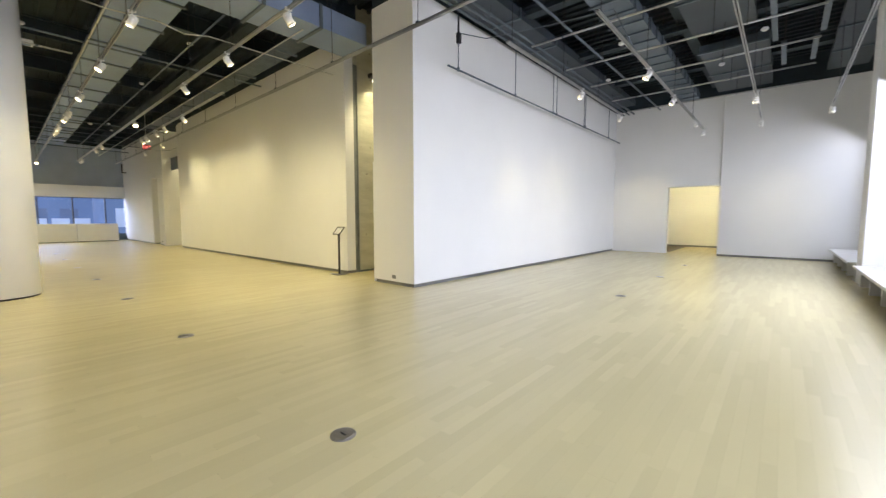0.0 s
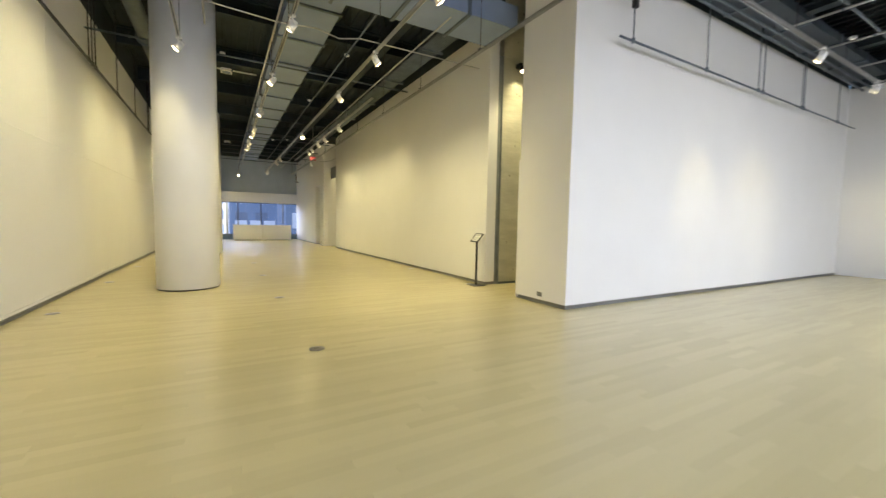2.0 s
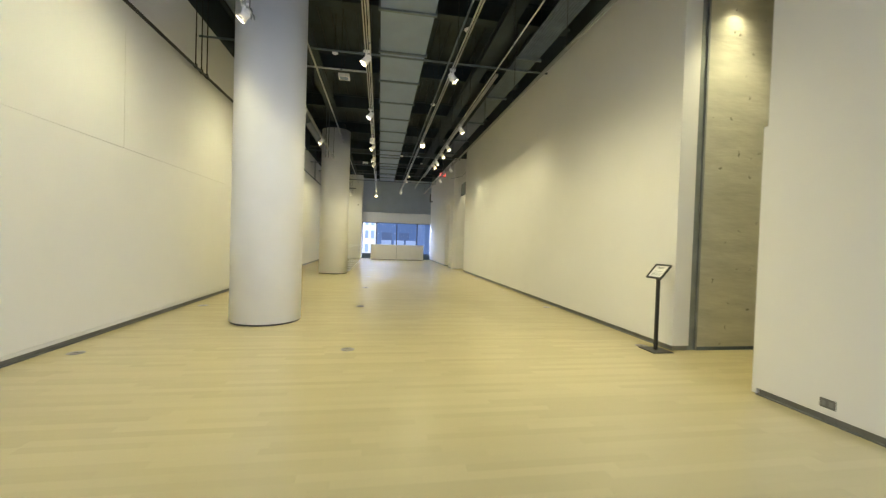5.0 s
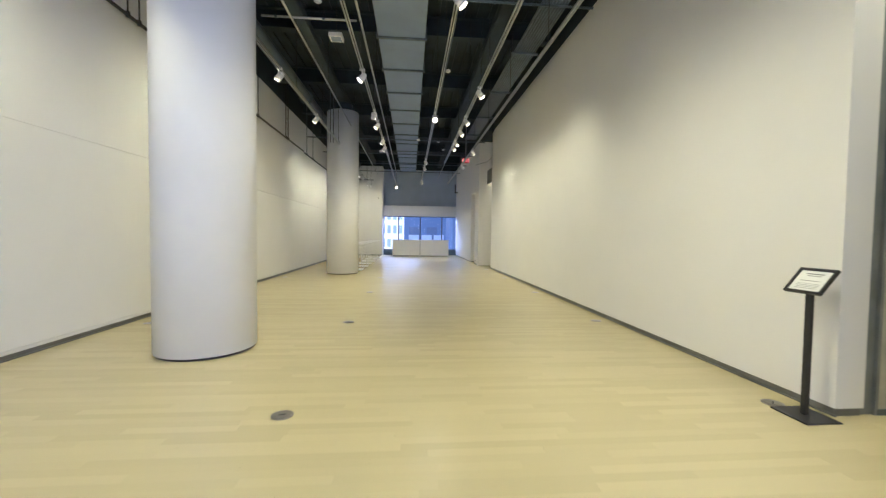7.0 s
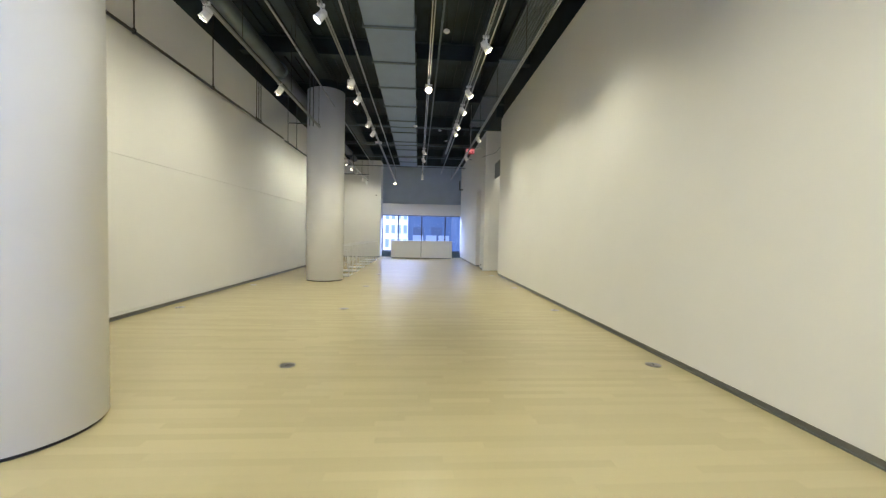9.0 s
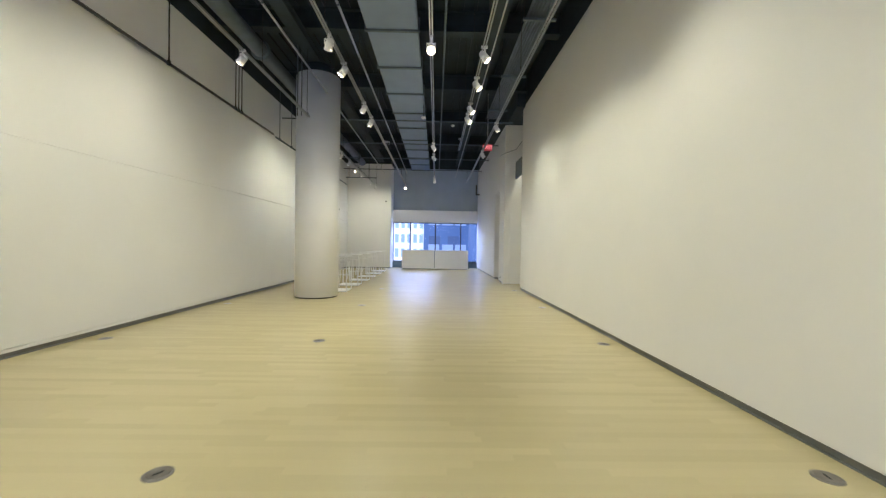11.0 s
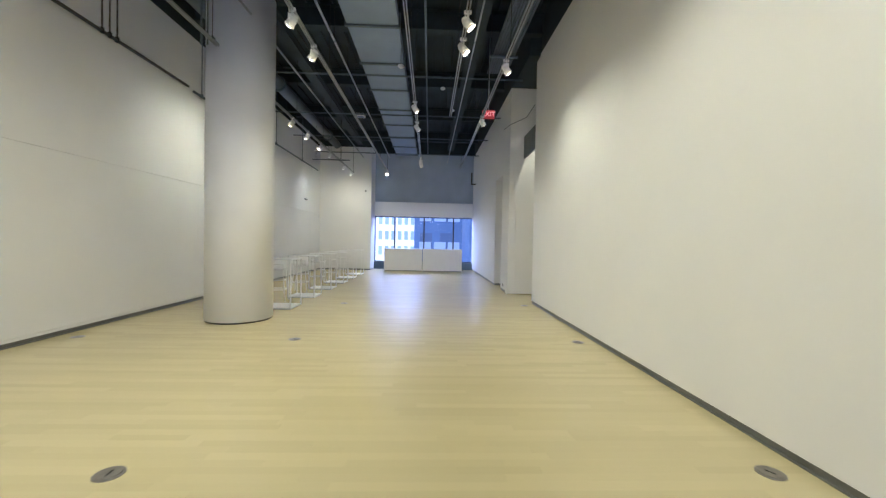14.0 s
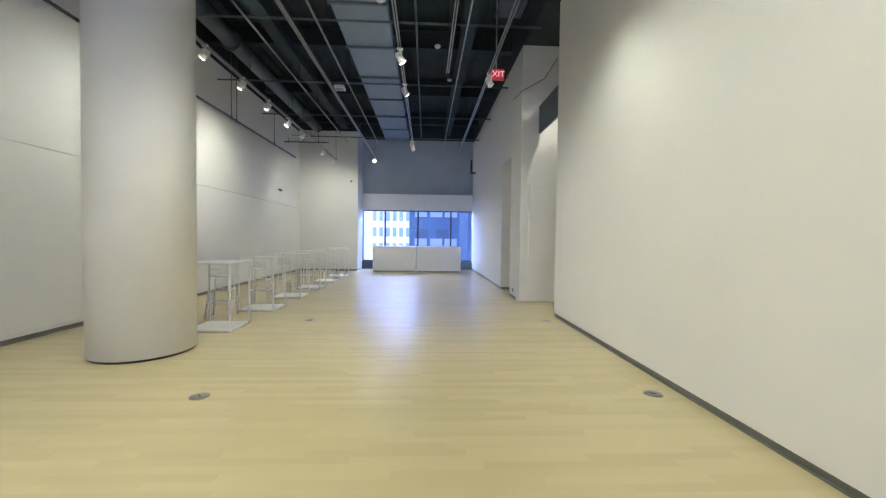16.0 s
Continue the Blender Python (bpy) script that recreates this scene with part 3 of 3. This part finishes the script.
# the stack of parallel conduits along the north wall
rack = thing("conduit_rack", pose(0, 0, 0), "rack of parallel blue-grey conduits along the wall top", "conduit")
for i in range(9):
    m = B()
    tube(m, (-22.4, 5.24 + 0.055 * i, 5.62), (-8.6, 5.24 + 0.055 * i, 5.62), 0.024, n=8)
    part("conduit", m, STEEL, rack)
for i in range(6):
    m = B()
    box(m, -9.5 - 2.4 * i, -9.44 - 2.4 * i, 5.16, 5.76, 5.55, 5.59)
    part("bracket", m, STEEL, rack, "steel cross bar")
    for y in (5.18, 5.74):
        m = B()
        tube(m, (-9.47 - 2.4 * i, y, 5.59), (-9.47 - 2.4 * i, y, DECK), 0.008, n=6)
        part("hanger_rod", m, BLACKMETAL, rack)


# ---- light tracks ----
def track(a, c, z, axis, group, hang=2.6, mat=ALU):
    """A two-groove light track with rods and clips, along x or y."""
    t = thing("light_track", pose(0, 0, 0), "pale aluminium light track hung on thin rods", "light track", group)
    L = c[0] - a[0] if axis == "x" else c[1] - a[1]
    k = max(2, round(L / 2.44))
    for i in range(k):
        s0, s1 = L * i / k + 0.004, L * (i + 1) / k - 0.004
        m = B()
        for o in (-0.019, 0.019):
            if axis == "x":
                box(m, a[0] + s0, a[0] + s1, a[1] + o - 0.006, a[1] + o + 0.006, z - 0.022, z + 0.016)
            else:
                box(m, a[0] + o - 0.006, a[0] + o + 0.006, a[1] + s0, a[1] + s1, z - 0.022, z + 0.016)
        part("rail", m, mat, t)
        m = B()
        if axis == "x":
            box(m, a[0] + s0, a[0] + s1, a[1] - 0.025, a[1] + 0.025, z + 0.016, z + 0.022)
        else:
            box(m, a[0] - 0.025, a[0] + 0.025, a[1] + s0, a[1] + s1, z + 0.016, z + 0.022)
        part("spine", m, BLACKMETAL, t, "dark slot between the two rails")
        p = Vector((a[0] + s0 + 0.15, a[1], z + 0.022)) if axis == "x" else Vector((a[0], a[1] + s0 + 0.15, z + 0.022))
        m = B()
        tube(m, p, (p.x, p.y, DECK if z > 4 else 3.4), 0.006, n=6)
        part("hanger_rod", m, BLACKMETAL, t)
        m = B()
        box(m, p.x - 0.03, p.x + 0.03, p.y - 0.03, p.y + 0.03, z + 0.022, z + 0.05, 0.004)
        part("clip", m, STEEL, t)
    return t


TZ = 4.56
HALLT = "light tracks along the hall"
GALT = "light tracks in the side gallery"
track((-9.55, 0.42), (1.0, 0.42), TZ, "x", HALLT)
track((-19.3, 0.45), (-12.0, 0.45), TZ, "x", HALLT)
track((-31.0, 0.36), (-20.9, 0.36), TZ, "x", HALLT)
track((-30.2, 2.0), (-3.0, 2.0), TZ, "x", HALLT)
track((-29.0, 3.52), (-3.2, 3.52), TZ, "x", HALLT)
track((-22.4, 4.35), (-10.5, 4.35), TZ, "x", HALLT)
track((-29.0, 5.13), (-2.2, 5.13), TZ, "x", HALLT)
for x, y0, y1 in ((-3.66, 6.5, 12.9), (-2.12, 6.5, 17.0), (-0.56, 6.9, 16.8), (0.95, 7.0, 16.0)):
    track((x, y0), (x, y1), TZ - 0.05, "y", GALT)


track((-5.0, 19.6), (-1.0, 19.6), 3.02, "x", "light track in the back room", 9)


# ---- picture rails of dark pipe along the walls ----
def pipe_rail(a, c, z, axis, posts, label, mat, r0=0.028):
    r = thing("pipe_rail", pose(0, 0, 0), label, "pipe rail", "pipe rails on the walls")
    m = B()
    tube(m, (*a, z), (*c, z), r0, n=10)
    part("rail", m, mat, r)
    for s in posts:
        p = (s, a[1]) if axis == "x" else (a[0], s)
        m = B()
        tube(m, (*p, z), (*p, DECK), 0.012, n=8)
        part("drop_rod", m, mat, r)
        m = B()
        tube(m, (*p, z - 0.03), (*p, z + 0.05), 0.032, n=10)
        part("coupling", m, mat, r)
    return r


pipe_rail((-21.5, SOUTH + 0.15), (-1.0, SOUTH + 0.15), 4.72, "x", (-3.0, -6.2, -9.0, -11.9, -12.15, -12.4, -14.45, -16.91, -19.3, -19.45, -19.6), "black pipe rail hung along the white wall", BLACKMETAL)
pipe_rail((-31.2, SOUTH + 0.15), (-21.7, SOUTH + 0.15), 4.68, "x", (-22.0, -23.0, -26.0, -26.3, -29.0), "grey pipe rail hung along the white wall", STEEL)
pipe_rail((BX + 0.25, 6.9), (BX + 0.25, 18.3), 4.65, "y", (7.25, 9.63, 11.86, 12.1, 14.3, 14.42, 16.87), "grey pipe rail hung along the white gallery wall", STEEL, 0.021)

pipe("cross_pipe", [(-27.9, -0.62, 4.52), (-27.9, 0.8, 4.52)], 0.02, STEEL, "short dark pipe hung across the light track", "pipe", hang=0.7)

# clamp and box on the first drop rod in the gallery
m = B()
box(m, BX + 0.22, BX + 0.3, 7.2, 7.3, 5.2, 5.42, 0.01)
tube(m, (BX + 0.25, 7.25, 5.42), (BX + 0.25, 7.25, 5.75), 0.02, n=8)
tagged(finish("junction_box", m, BLACKMETAL), "small dark junction box on the drop rod", "junction box")


# ---- spotlights ----
def spotlight(lit):
    s = thing("spotlight", pose(0, 0, -30), "white track spotlight, lit" if lit else "white track spotlight, dimmed", "spotlight", "track spotlights")
    m = B()
    box(m, -0.018, 0.018, -0.05, 0.05, 0.035, 0.075, 0.004)
    tube(m, (0, 0, -0.02), (0, 0, 0.036), 0.012, n=10)
    part("adapter", m, WHITEMETAL, s)
    d = Vector((0, 0.64, -0.77)).normalized()
    c = Vector((0, 0, -0.09))
    m = B()
    for sx in (-0.066, 0.066):
        box(m, sx - 0.004, sx + 0.004, -0.014, 0.014, -0.10, -0.02)
    box(m, -0.07, 0.07, -0.014, 0.014, -0.028, -0.018)
    part("yoke", m, WHITEMETAL, s)
    m = B()
    tube(m, c - d * 0.09, c - d * 0.05, 0.035, 0.055, n=24)
    tube(m, c - d * 0.05, c + d * 0.055, 0.055, 0.06, n=24)
    tube(m, c + d * 0.055, c + d * 0.085, 0.062, 0.066, n=24, caps=False)
    part("housing", m, WHITEMETAL, s)
    m = B()
    tube(m, c + d * 0.058, c + d * 0.07, 0.054, n=24)
    tube(m, c + d * 0.07, c + d * 0.094, 0.054, 0.03, n=24)
    part("lens", m, LENS if lit else LENS_OFF, s, "glowing warm lens")
    return s


LIT, DIM = spotlight(True), spotlight(False)


def hang(x, y, turn, lit=True, z=TZ - 0.06):
    copy_thing(LIT if lit else DIM, pose(x, y, z, 0, 0, turn))


# (x, y, heading in degrees: 0 faces north, 180 south, 90 west)
SPOTS = [(-9.2, 0.42, 180), (-6.2, 0.42, 180), (-3.2, 0.42, 180), (-13.2, 0.45, 180), (-16.0, 0.45, 180),
         (-21.65, 0.36, 180), (-22.93, 0.36, 180), (-24.17, 0.36, 180), (-25.48, 0.36, 200), (-26.65, 0.36, 150), (-28.83, 0.36, 120), (-30.31, 0.36, 100),
         (-7.43, 2.0, 140), (-10.15, 2.0, 180), (-13.08, 2.0, 200), (-15.45, 2.0, 120), (-16.36, 2.0, 180), (-18.23, 2.0, 160), (-19.2, 2.0, 160), (-30.0, 2.0, -90),
         (-7.95, 3.52, 0), (-10.5, 3.52, 0), (-15.48, 3.52, -90), (-21.55, 3.52, 20), (-23.02, 3.52, 20), (-27.3, 3.52, 90), (-27.9, 3.52, 60),
         (-13.68, 4.35, 0), (-15.7, 4.35, 0), (-16.82, 4.35, 0), (-18.13, 4.35, 0), (-18.82, 4.35, 0),
         (-19.45, 5.13, 20), (-22.4, 5.13, 30), (-5.6, 3.52, 0)]
DIMMED = {(-27.3, 3.52), (-27.9, 3.52), (-13.08, 2.0), (-22.4, 5.13), (-23.02, 3.52), (-26.65, 0.36)}
for x, y, a in SPOTS:
    hang(x, y, a, (x, y) not in DIMMED)
GSPOTS = [(-3.66, 9.83, 90), (-3.66, 12.7, 60), (-2.12, 9.42, 90), (-2.12, 11.8, 80), (-0.56, 13.0, 0), (-2.12, 15.0, 0), (-2.12, 16.6, 0), (-0.56, 16.2, 0), (0.95, 15.4, 0)]
for x, y, a in GSPOTS:
    hang(x, y, a, y < 14, TZ - 0.11)
hang(-3.25, 19.6, 180, False, 2.96)
# template heads parked on the tracks; the lit one goes with the added column fill
LIT.matrix_basis = pose(-4.6, 2.0, TZ - 0.06, 0, 0, 180)
DIM.matrix_basis = pose(-4.4, 3.52, TZ - 0.06, 0, 0, 180)

# the bare lamp in the concrete niche
m = B()
tube(m, (WX + 0.14, 7.25, 5.2), (WX + 0.19, 7.25, 5.07), 0.045, 0.06, n=20)
box(m, WX - 0.02, WX + 0.14, 7.21, 7.29, 5.18, 5.28, 0.006)
lamp = tagged(finish("wall_lamp", m, BLACKMETAL), "small dark spotlight fixed on the concrete, lit", "spotlight")
m = B()
tube(m, (WX + 0.188, 7.25, 5.075), (WX + 0.194, 7.25, 5.06), 0.052, n=20)
part("lens", m, LENS, lamp, "glowing warm lens")


# ---- ceiling details ----
def detector(x, y, z, label="white smoke detector on a drop stem"):
    d = thing("smoke_detector", pose(x, y, z), label, "smoke detector", "smoke detectors")
    m = B()
    tube(m, (0, 0, 0.03), (0, 0, DECK - z), 0.008, n=6)
    part("stem", m, BLACKMETAL, d)
    m = B()
    tube(m, (0, 0, 0.0), (0, 0, 0.035), 0.075, 0.06, n=20)
    tube(m, (0, 0, -0.03), (0, 0, 0.0), 0.04, 0.07, n=20)
    part("head", m, WHITEMETAL, d)


for x, y, z in ((-21.5, 3.2, 5.3), (-13.4, 1.1, 5.95), (-11.6, 4.0, 5.9), (-16.2, 3.9, 5.9), (-24.2, 4.2, 5.9), (-26.2, 4.6, 5.95), (-3.1, 10.8, 5.7), (-0.4, 11.6, 5.5), (0.2, 9.6, 5.8), (-4.2, 13.2, 5.7), (-1.4, 14.0, 5.7)):
    detector(x, y, z)


def speaker(x, y, z):
    s = thing("ceiling_speaker", pose(x, y, z), "flat white loudspeaker box under the deck", "loudspeaker", "loudspeaker boxes")
    m = B()
    box(m, -0.15, 0.15, -0.15, 0.15, 0, 0.09, 0.01)
    part("box", m, WHITEMETAL, s)
    m = B()
    box(m, -0.11, 0.11, -0.11, 0.11, -0.004, 0.0)
    part("grille", m, DUCT, s, "grey grille")
    m = B()
    tube(m, (0, 0, 0.09), (0, 0, DECK - z), 0.01, n=6)
    part("stem", m, BLACKMETAL, s)


for y in (0.12, 0.22):
    pipe("conduit", [(-19.42, y, 4.62), (-19.42, y, DECK)], 0.014, STEEL, "thin grey conduit before the column", "pipe", "column conduits")
for x, y in ((-14.75, 1.2), (-27.0, 1.35), (-3.1, 8.4)):
    speaker(x, y, 5.9)


def text_part(name, body, size, m, mat, parent, label=""):
    cu = bpy.data.curves.new(name, "FONT")
    cu.body, cu.size, cu.extrude, cu.align_x, cu.align_y = body, size, 0.003, "CENTER", "CENTER"
    tmp = bpy.data.objects.new(name, cu)
    scene.collection.objects.link(tmp)
    me = bpy.data.meshes.new_from_object(tmp.evaluated_get(bpy.context.evaluated_depsgraph_get()))
    bpy.data.objects.remove(tmp)
    me.materials.clear()
    me.materials.append(mat)
    ob = new(name, me)
    ob.parent = parent
    ob.matrix_basis = m
    return tagged(ob, label) if label else ob


ex = thing("exit_sign", pose(-23.1, 5.38, 4.84), "red illuminated exit sign hung from the ceiling", "exit sign")
m = B()
box(m, -0.03, 0.03, -0.16, 0.16, -0.11, 0.11, 0.008)
part("housing", m, EXIT_RED, ex)
text_part("letters", "EXIT", 0.17, pose(0.031, 0, 0, 90, 0, 90), EXIT_LETTER, ex, "pale glowing letters")
m = B()
tube(m, (0, 0, 0.11), (0, 0, DECK - 4.84), 0.012, n=8)
part("stem", m, ALU, ex)


# ---- floor boxes ----
fb = thing("floor_box", pose(-2.04, 1.93, 0), "round brushed metal floor box flush in the maple", "floor box", "floor boxes")
m = B()
tube(m, (0, 0, -0.01), (0, 0, 0.005), 0.086, n=40)
part("rim", m, BRASS, fb)
m = B()
tube(m, (0, 0, 0.005), (0, 0, 0.008), 0.068, 0.066, n=40)
part("lid", m, BRASS, fb)
m = B()
box(m, -0.03, 0.03, -0.006, 0.006, 0.008, 0.010)
part("finger_slot", m, BLACKMETAL, fb, "dark slot in the lid")
for k in range(7):
    for j, y in enumerate((-1.18, 1.93, 6.18)):
        x = -2.04 - 3.33 * k
        if (k, j) != (0, 1) and not (j == 2 and k < 2) and not (j == 0 and k == 6):
            copy_thing(fb, pose(x, y, 0, 0, 0, 40 * k + 25 * j))
for y in (8.06, 11.17, 14.28):
    copy_thing(fb, pose(-2.1, y, 0, 0, 0, y * 50))


# ---- sign stand ----
st = thing("sign_stand", pose(-8.46, 6.22, 0), "black metal sign stand with a framed notice", "sign stand")
m = B()
box(m, -0.16, 0.16, -0.15, 0.16, 0.0, 0.012, 0.003)
part("base_plate", m, BLACKMETAL, st)
m = B()
box(m, -0.022, 0.022, -0.02, 0.02, 0.012, 1.06, 0.006)
part("post", m, BLACKMETAL, st)
tilt = pose(0, 0.0, 1.125, 50, 0, 0)
m = B()
box(m, -0.15, 0.15, -0.125, -0.105, -0.012, 0.012)
box(m, -0.15, 0.15, 0.105, 0.125, -0.012, 0.012)
box(m, -0.15, -0.13, -0.105, 0.105, -0.012, 0.012)
box(m, 0.13, 0.15, -0.105, 0.105, -0.012, 0.012)
box(m, -0.13, 0.13, -0.105, 0.105, -0.012, -0.004)
o = part("frame", m, BLACKMETAL, st)
o.matrix_basis = tilt
m = B()
box(m, -0.128, 0.128, -0.103, 0.103, -0.004, 0.002)
sheet = part("notice", m, PAPER, st, "white printed notice")
sheet.matrix_basis = tilt
for y, w, h in ((0.07, 0.07, 0.010), (0.05, 0.055, 0.007), (0.0, 0.08, 0.005), (-0.03, 0.09, 0.003), (-0.045, 0.09, 0.003), (-0.06, 0.085, 0.003), (-0.075, 0.09, 0.003)):
    m = B()
    box(m, -w, w, y - h / 2, y + h / 2, 0.002, 0.0035)
    part("print_line", m, INK, sheet)

# wall outlet on the block
ol = thing("wall_outlet", pose(-6.24, BY, 0.17), "grey metal wall outlet low on the white block", "outlet", "wall outlets")
m = B()
box(m, -0.06, 0.06, -0.008, 0.0, -0.04, 0.04, 0.003)
part("plate", m, BASE, ol)
for x in (-0.028, 0.028):
    m = B()
    box(m, x - 0.016, x + 0.016, -0.011, -0.008, -0.022, 0.022)
    part("socket", m, INK, ol)
copy_thing(ol, pose(-24.7, NF, 0.2))


# ---- benches by the windows ----
def bench(y0, y1):
    q = thing("bench", pose(1.27, y0, 0), "pale window bench on grey fins", "bench", "benches by the windows")
    m = B()
    box(m, 0, 0.66, 0, y1 - y0, 0.395, 0.445, 0.006)
    part("seat", m, BENCHTOP, q)
    n = max(3, round((y1 - y0) / 1.1))
    for i in range(n + 1):
        m = B()
        y = 0.04 + (y1 - y0 - 0.12) * i / n
        box(m, 0.13, 0.64, y, y + 0.06, 0, 0.395, 0.004)
        part("fin", m, BENCHTOP, q)
    # dark sheet put in for the shade between the fins
    m = B()
    box(m, 0.5, 0.56, 0.1, y1 - y0 - 0.1, 0.0, 0.39)
    part("gap_shade_panel", m, STEEL, q, "dark grey panel standing in for the shaded gaps under the seat")


bench(13.35, FAR - 0.35)
bench(6.45, 12.42)


# ---- reception counter ----
def counter(y0, y1, turn):
    c = thing("counter", pose(-31.9, y0, 0, 0, 0, turn), "white laminate reception counter before the window", "counter", "reception counters")
    w = y1 - y0
    m = B()
    box(m, -0.03, 0.0, 0, w, 0.04, 1.06, 0.004)
    part("front_panel", m, WHITE, c)
    m = B()
    box(m, -0.6, 0.03, -0.005, w + 0.005, 1.06, 1.10, 0.005)
    part("top", m, WHITE, c)
    for y in (0.0, w - 0.03):
        m = B()
        box(m, -0.57, -0.03, y, y + 0.03, 0.0, 1.06, 0.003)
        part("side_panel", m, WHITE, c)
    m = B()
    box(m, -0.06, -0.03, 0.03, w - 0.03, 0.0, 0.04)
    part("kick_strip", m, BASE, c, "recessed grey kick strip")
    m = B()
    box(m, -0.55, -0.03, 0.03, w - 0.03, 0.55, 0.58)
    part("shelf", m, WHITE, c)


counter(1.70, 3.55, 1.0)
counter(3.58, 5.5, -1.0)


# ---- bar tables and stools ----
def bar_table():
    t = thing("bar_table", pose(0, 0, -30), "white metal frame bar table with a flat base plate", "table", "row of bar tables")
    w, k = 0.68, 0.0135
    m = B()
    box(m, 0, w, 0, w, 1.04, 1.06, 0.004)
    part("tabletop", m, WHITE, t)
    for x in (k, w - k):
        for y in (k, w - k):
            m = B()
            box(m, x - k, x + k, y - k, y + k, 0.035, 1.04, 0.003)
            part("leg", m, WHITEMETAL, t)
    m = B()
    box(m, 0, w, 0, w, 0.008, 0.035, 0.004)
    part("base_plate", m, WHITEMETAL, t)
    m = B()
    box(m, 0.02, w - 0.02, 0.02, w - 0.02, 0.0, 0.008)
    part("foot_pad", m, BASE, t, "dark pad under the base plate")
    return t


def bar_stool():
    s = thing("bar_stool", pose(0, 0, -30), "white metal bar stool with a low back", "stool", "bar stools at the tables")
    m = B()
    box(m, -0.17, 0.17, -0.17, 0.17, 0.74, 0.765, 0.012)
    part("seat", m, WHITEMETAL, s)
    for sx in (-1, 1):
        for sy in (-1, 1):
            m = B()
            tube(m, (sx * 0.21, sy * 0.21, 0), (sx * 0.14, sy * 0.14, 0.745), 0.010, n=8)
            part("leg", m, WHITEMETAL, s)
    for z, r in ((0.28, 0.185), (0.5, 0.163)):
        m = B()
        for a, c in (((-r, -r), (r, -r)), ((r, -r), (r, r)), ((r, r), (-r, r)), ((-r, r), (-r, -r))):
            tube(m, (*a, z), (*c, z), 0.008, n=6)
        part("footrest", m, WHITEMETAL, s)
    m = B()
    for sy in (-0.15, 0.15):
        tube(m, (-0.15, sy, 0.75), (-0.18, sy, 0.88), 0.009, n=8)
    tube(m, (-0.18, -0.16, 0.88), (-0.18, 0.16, 0.88), 0.010, n=8)
    part("backrest", m, WHITEMETAL, s)
    return s


tb, sl = bar_table(), bar_stool()
for k in range(6):
    x = -21.76 - 1.67 * k
    if k:
        copy_thing(tb, pose(x, 0.35, 0))
        copy_thing(sl, pose(x - 0.5, 0.3, 0, 0, 0, 200 - 15 * k))
tb.matrix_basis = pose(-21.76, 0.35, 0)
sl.matrix_basis = pose(-22.26, 0.3, 0, 0, 0, 190)


# ---- small things on the end walls ----
def wall_camera(m_):
    c = thing("wall_camera", m_, "small black camera on the white wall", "camera", "wall cameras")
    m = B()
    box(m, -0.03, 0.03, 0, 0.02, -0.03, 0.03, 0.004)
    part("mount", m, BLACKMETAL, c)
    m = B()
    tube(m, (0, 0.02, 0), (0, 0.12, -0.03), 0.03, n=14)
    part("body", m, BLACKMETAL, c)


wall_camera(pose(-32.2, 0.72, 3.9, 0, 0, -90))
wall_camera(pose(-29.8, SOUTH, 3.2))
m = B()
box(m, -32.4, -32.36, NF - 0.2, NF, 4.36, 4.42, 0.004)
box(m, -32.42, -32.34, NF - 0.24, NF - 0.18, 4.36, 4.95, 0.006)
tagged(finish("bracket_arm", m, BLACKMETAL), "black bracket arm on the white wall", "bracket")
m = B()
box(m, PX, RX, 6.565, 6.61, 3.92, 4.55, 0.006)
tagged(finish("steel_beam", m, STEEL), "grey steel beam across the recess", "beam")


# ---- floor strips ----
PW = 0.083


def strip_mesh(L):
    g, e = 0.00005, 0.0003
    w, l = PW / 2 - g, L / 2 - g
    v = [(-w, -l, -0.0003), (w, -l, -0.0003), (w, l, -0.0003), (-w, l, -0.0003), (-w + e, -l + e, 0), (w - e, -l + e, 0), (w - e, l - e, 0), (-w + e, l - e, 0)]
    f = [(4, 5, 6, 7), (0, 1, 5, 4), (1, 2, 6, 5), (2, 3, 7, 6), (3, 0, 4, 7)]
    return v, f


LENGTHS = (0.55, 0.8, 1.05, 1.3, 1.6)
shared = []
for L in LENGTHS:
    me = bpy.data.meshes.new("strip")
    v, f = strip_mesh(L)
    me.from_pydata(v, [], f)
    me.materials.append(PLANK_ONE)
    shared.append(me)
rng = random.Random(7)
verts, faces, singles = [], [], []
x = END - 0.4
while x < EAST:
    lo, hi = SOUTH, (9.1 if WX < x + PW and x < BW else NORTH + 0.3 if x < BW else FAR)
    if x < PX:
        hi = NF + 0.9
    elif x < RX + 0.2:
        hi = 8.3
    if -3.55 < x < -1.7:
        hi = 23.4
    y = lo - rng.random()
    while y < hi:
        i = rng.randrange(5)
        L = LENGTHS[i]
        c = (x + PW / 2, y + L / 2)
        if -7.2 < c[0] < -1.6 and 0.2 < c[1] < 4.0 and len(singles) < 300:
            singles.append((i, c))
        else:
            v, f = strip_mesh(L)
            n = len(verts)
            verts += [(a + c[0], b_ + c[1], z) for a, b_, z in v]
            faces += [tuple(k + n for k in q) for q in f]
        y += L
    x += PW
me = bpy.data.meshes.new("strip_field")
me.from_pydata(verts, [], faces)
me.materials.append(PLANK)
field = new("strip_field", me)
field.parent = floor
tagged(field, "pale maple strips laid across the hall", kind="stuff")
for i, c in singles:
    o = new("strip", shared[i])
    o.parent = floor
    o.location = (c[0], c[1], 0)
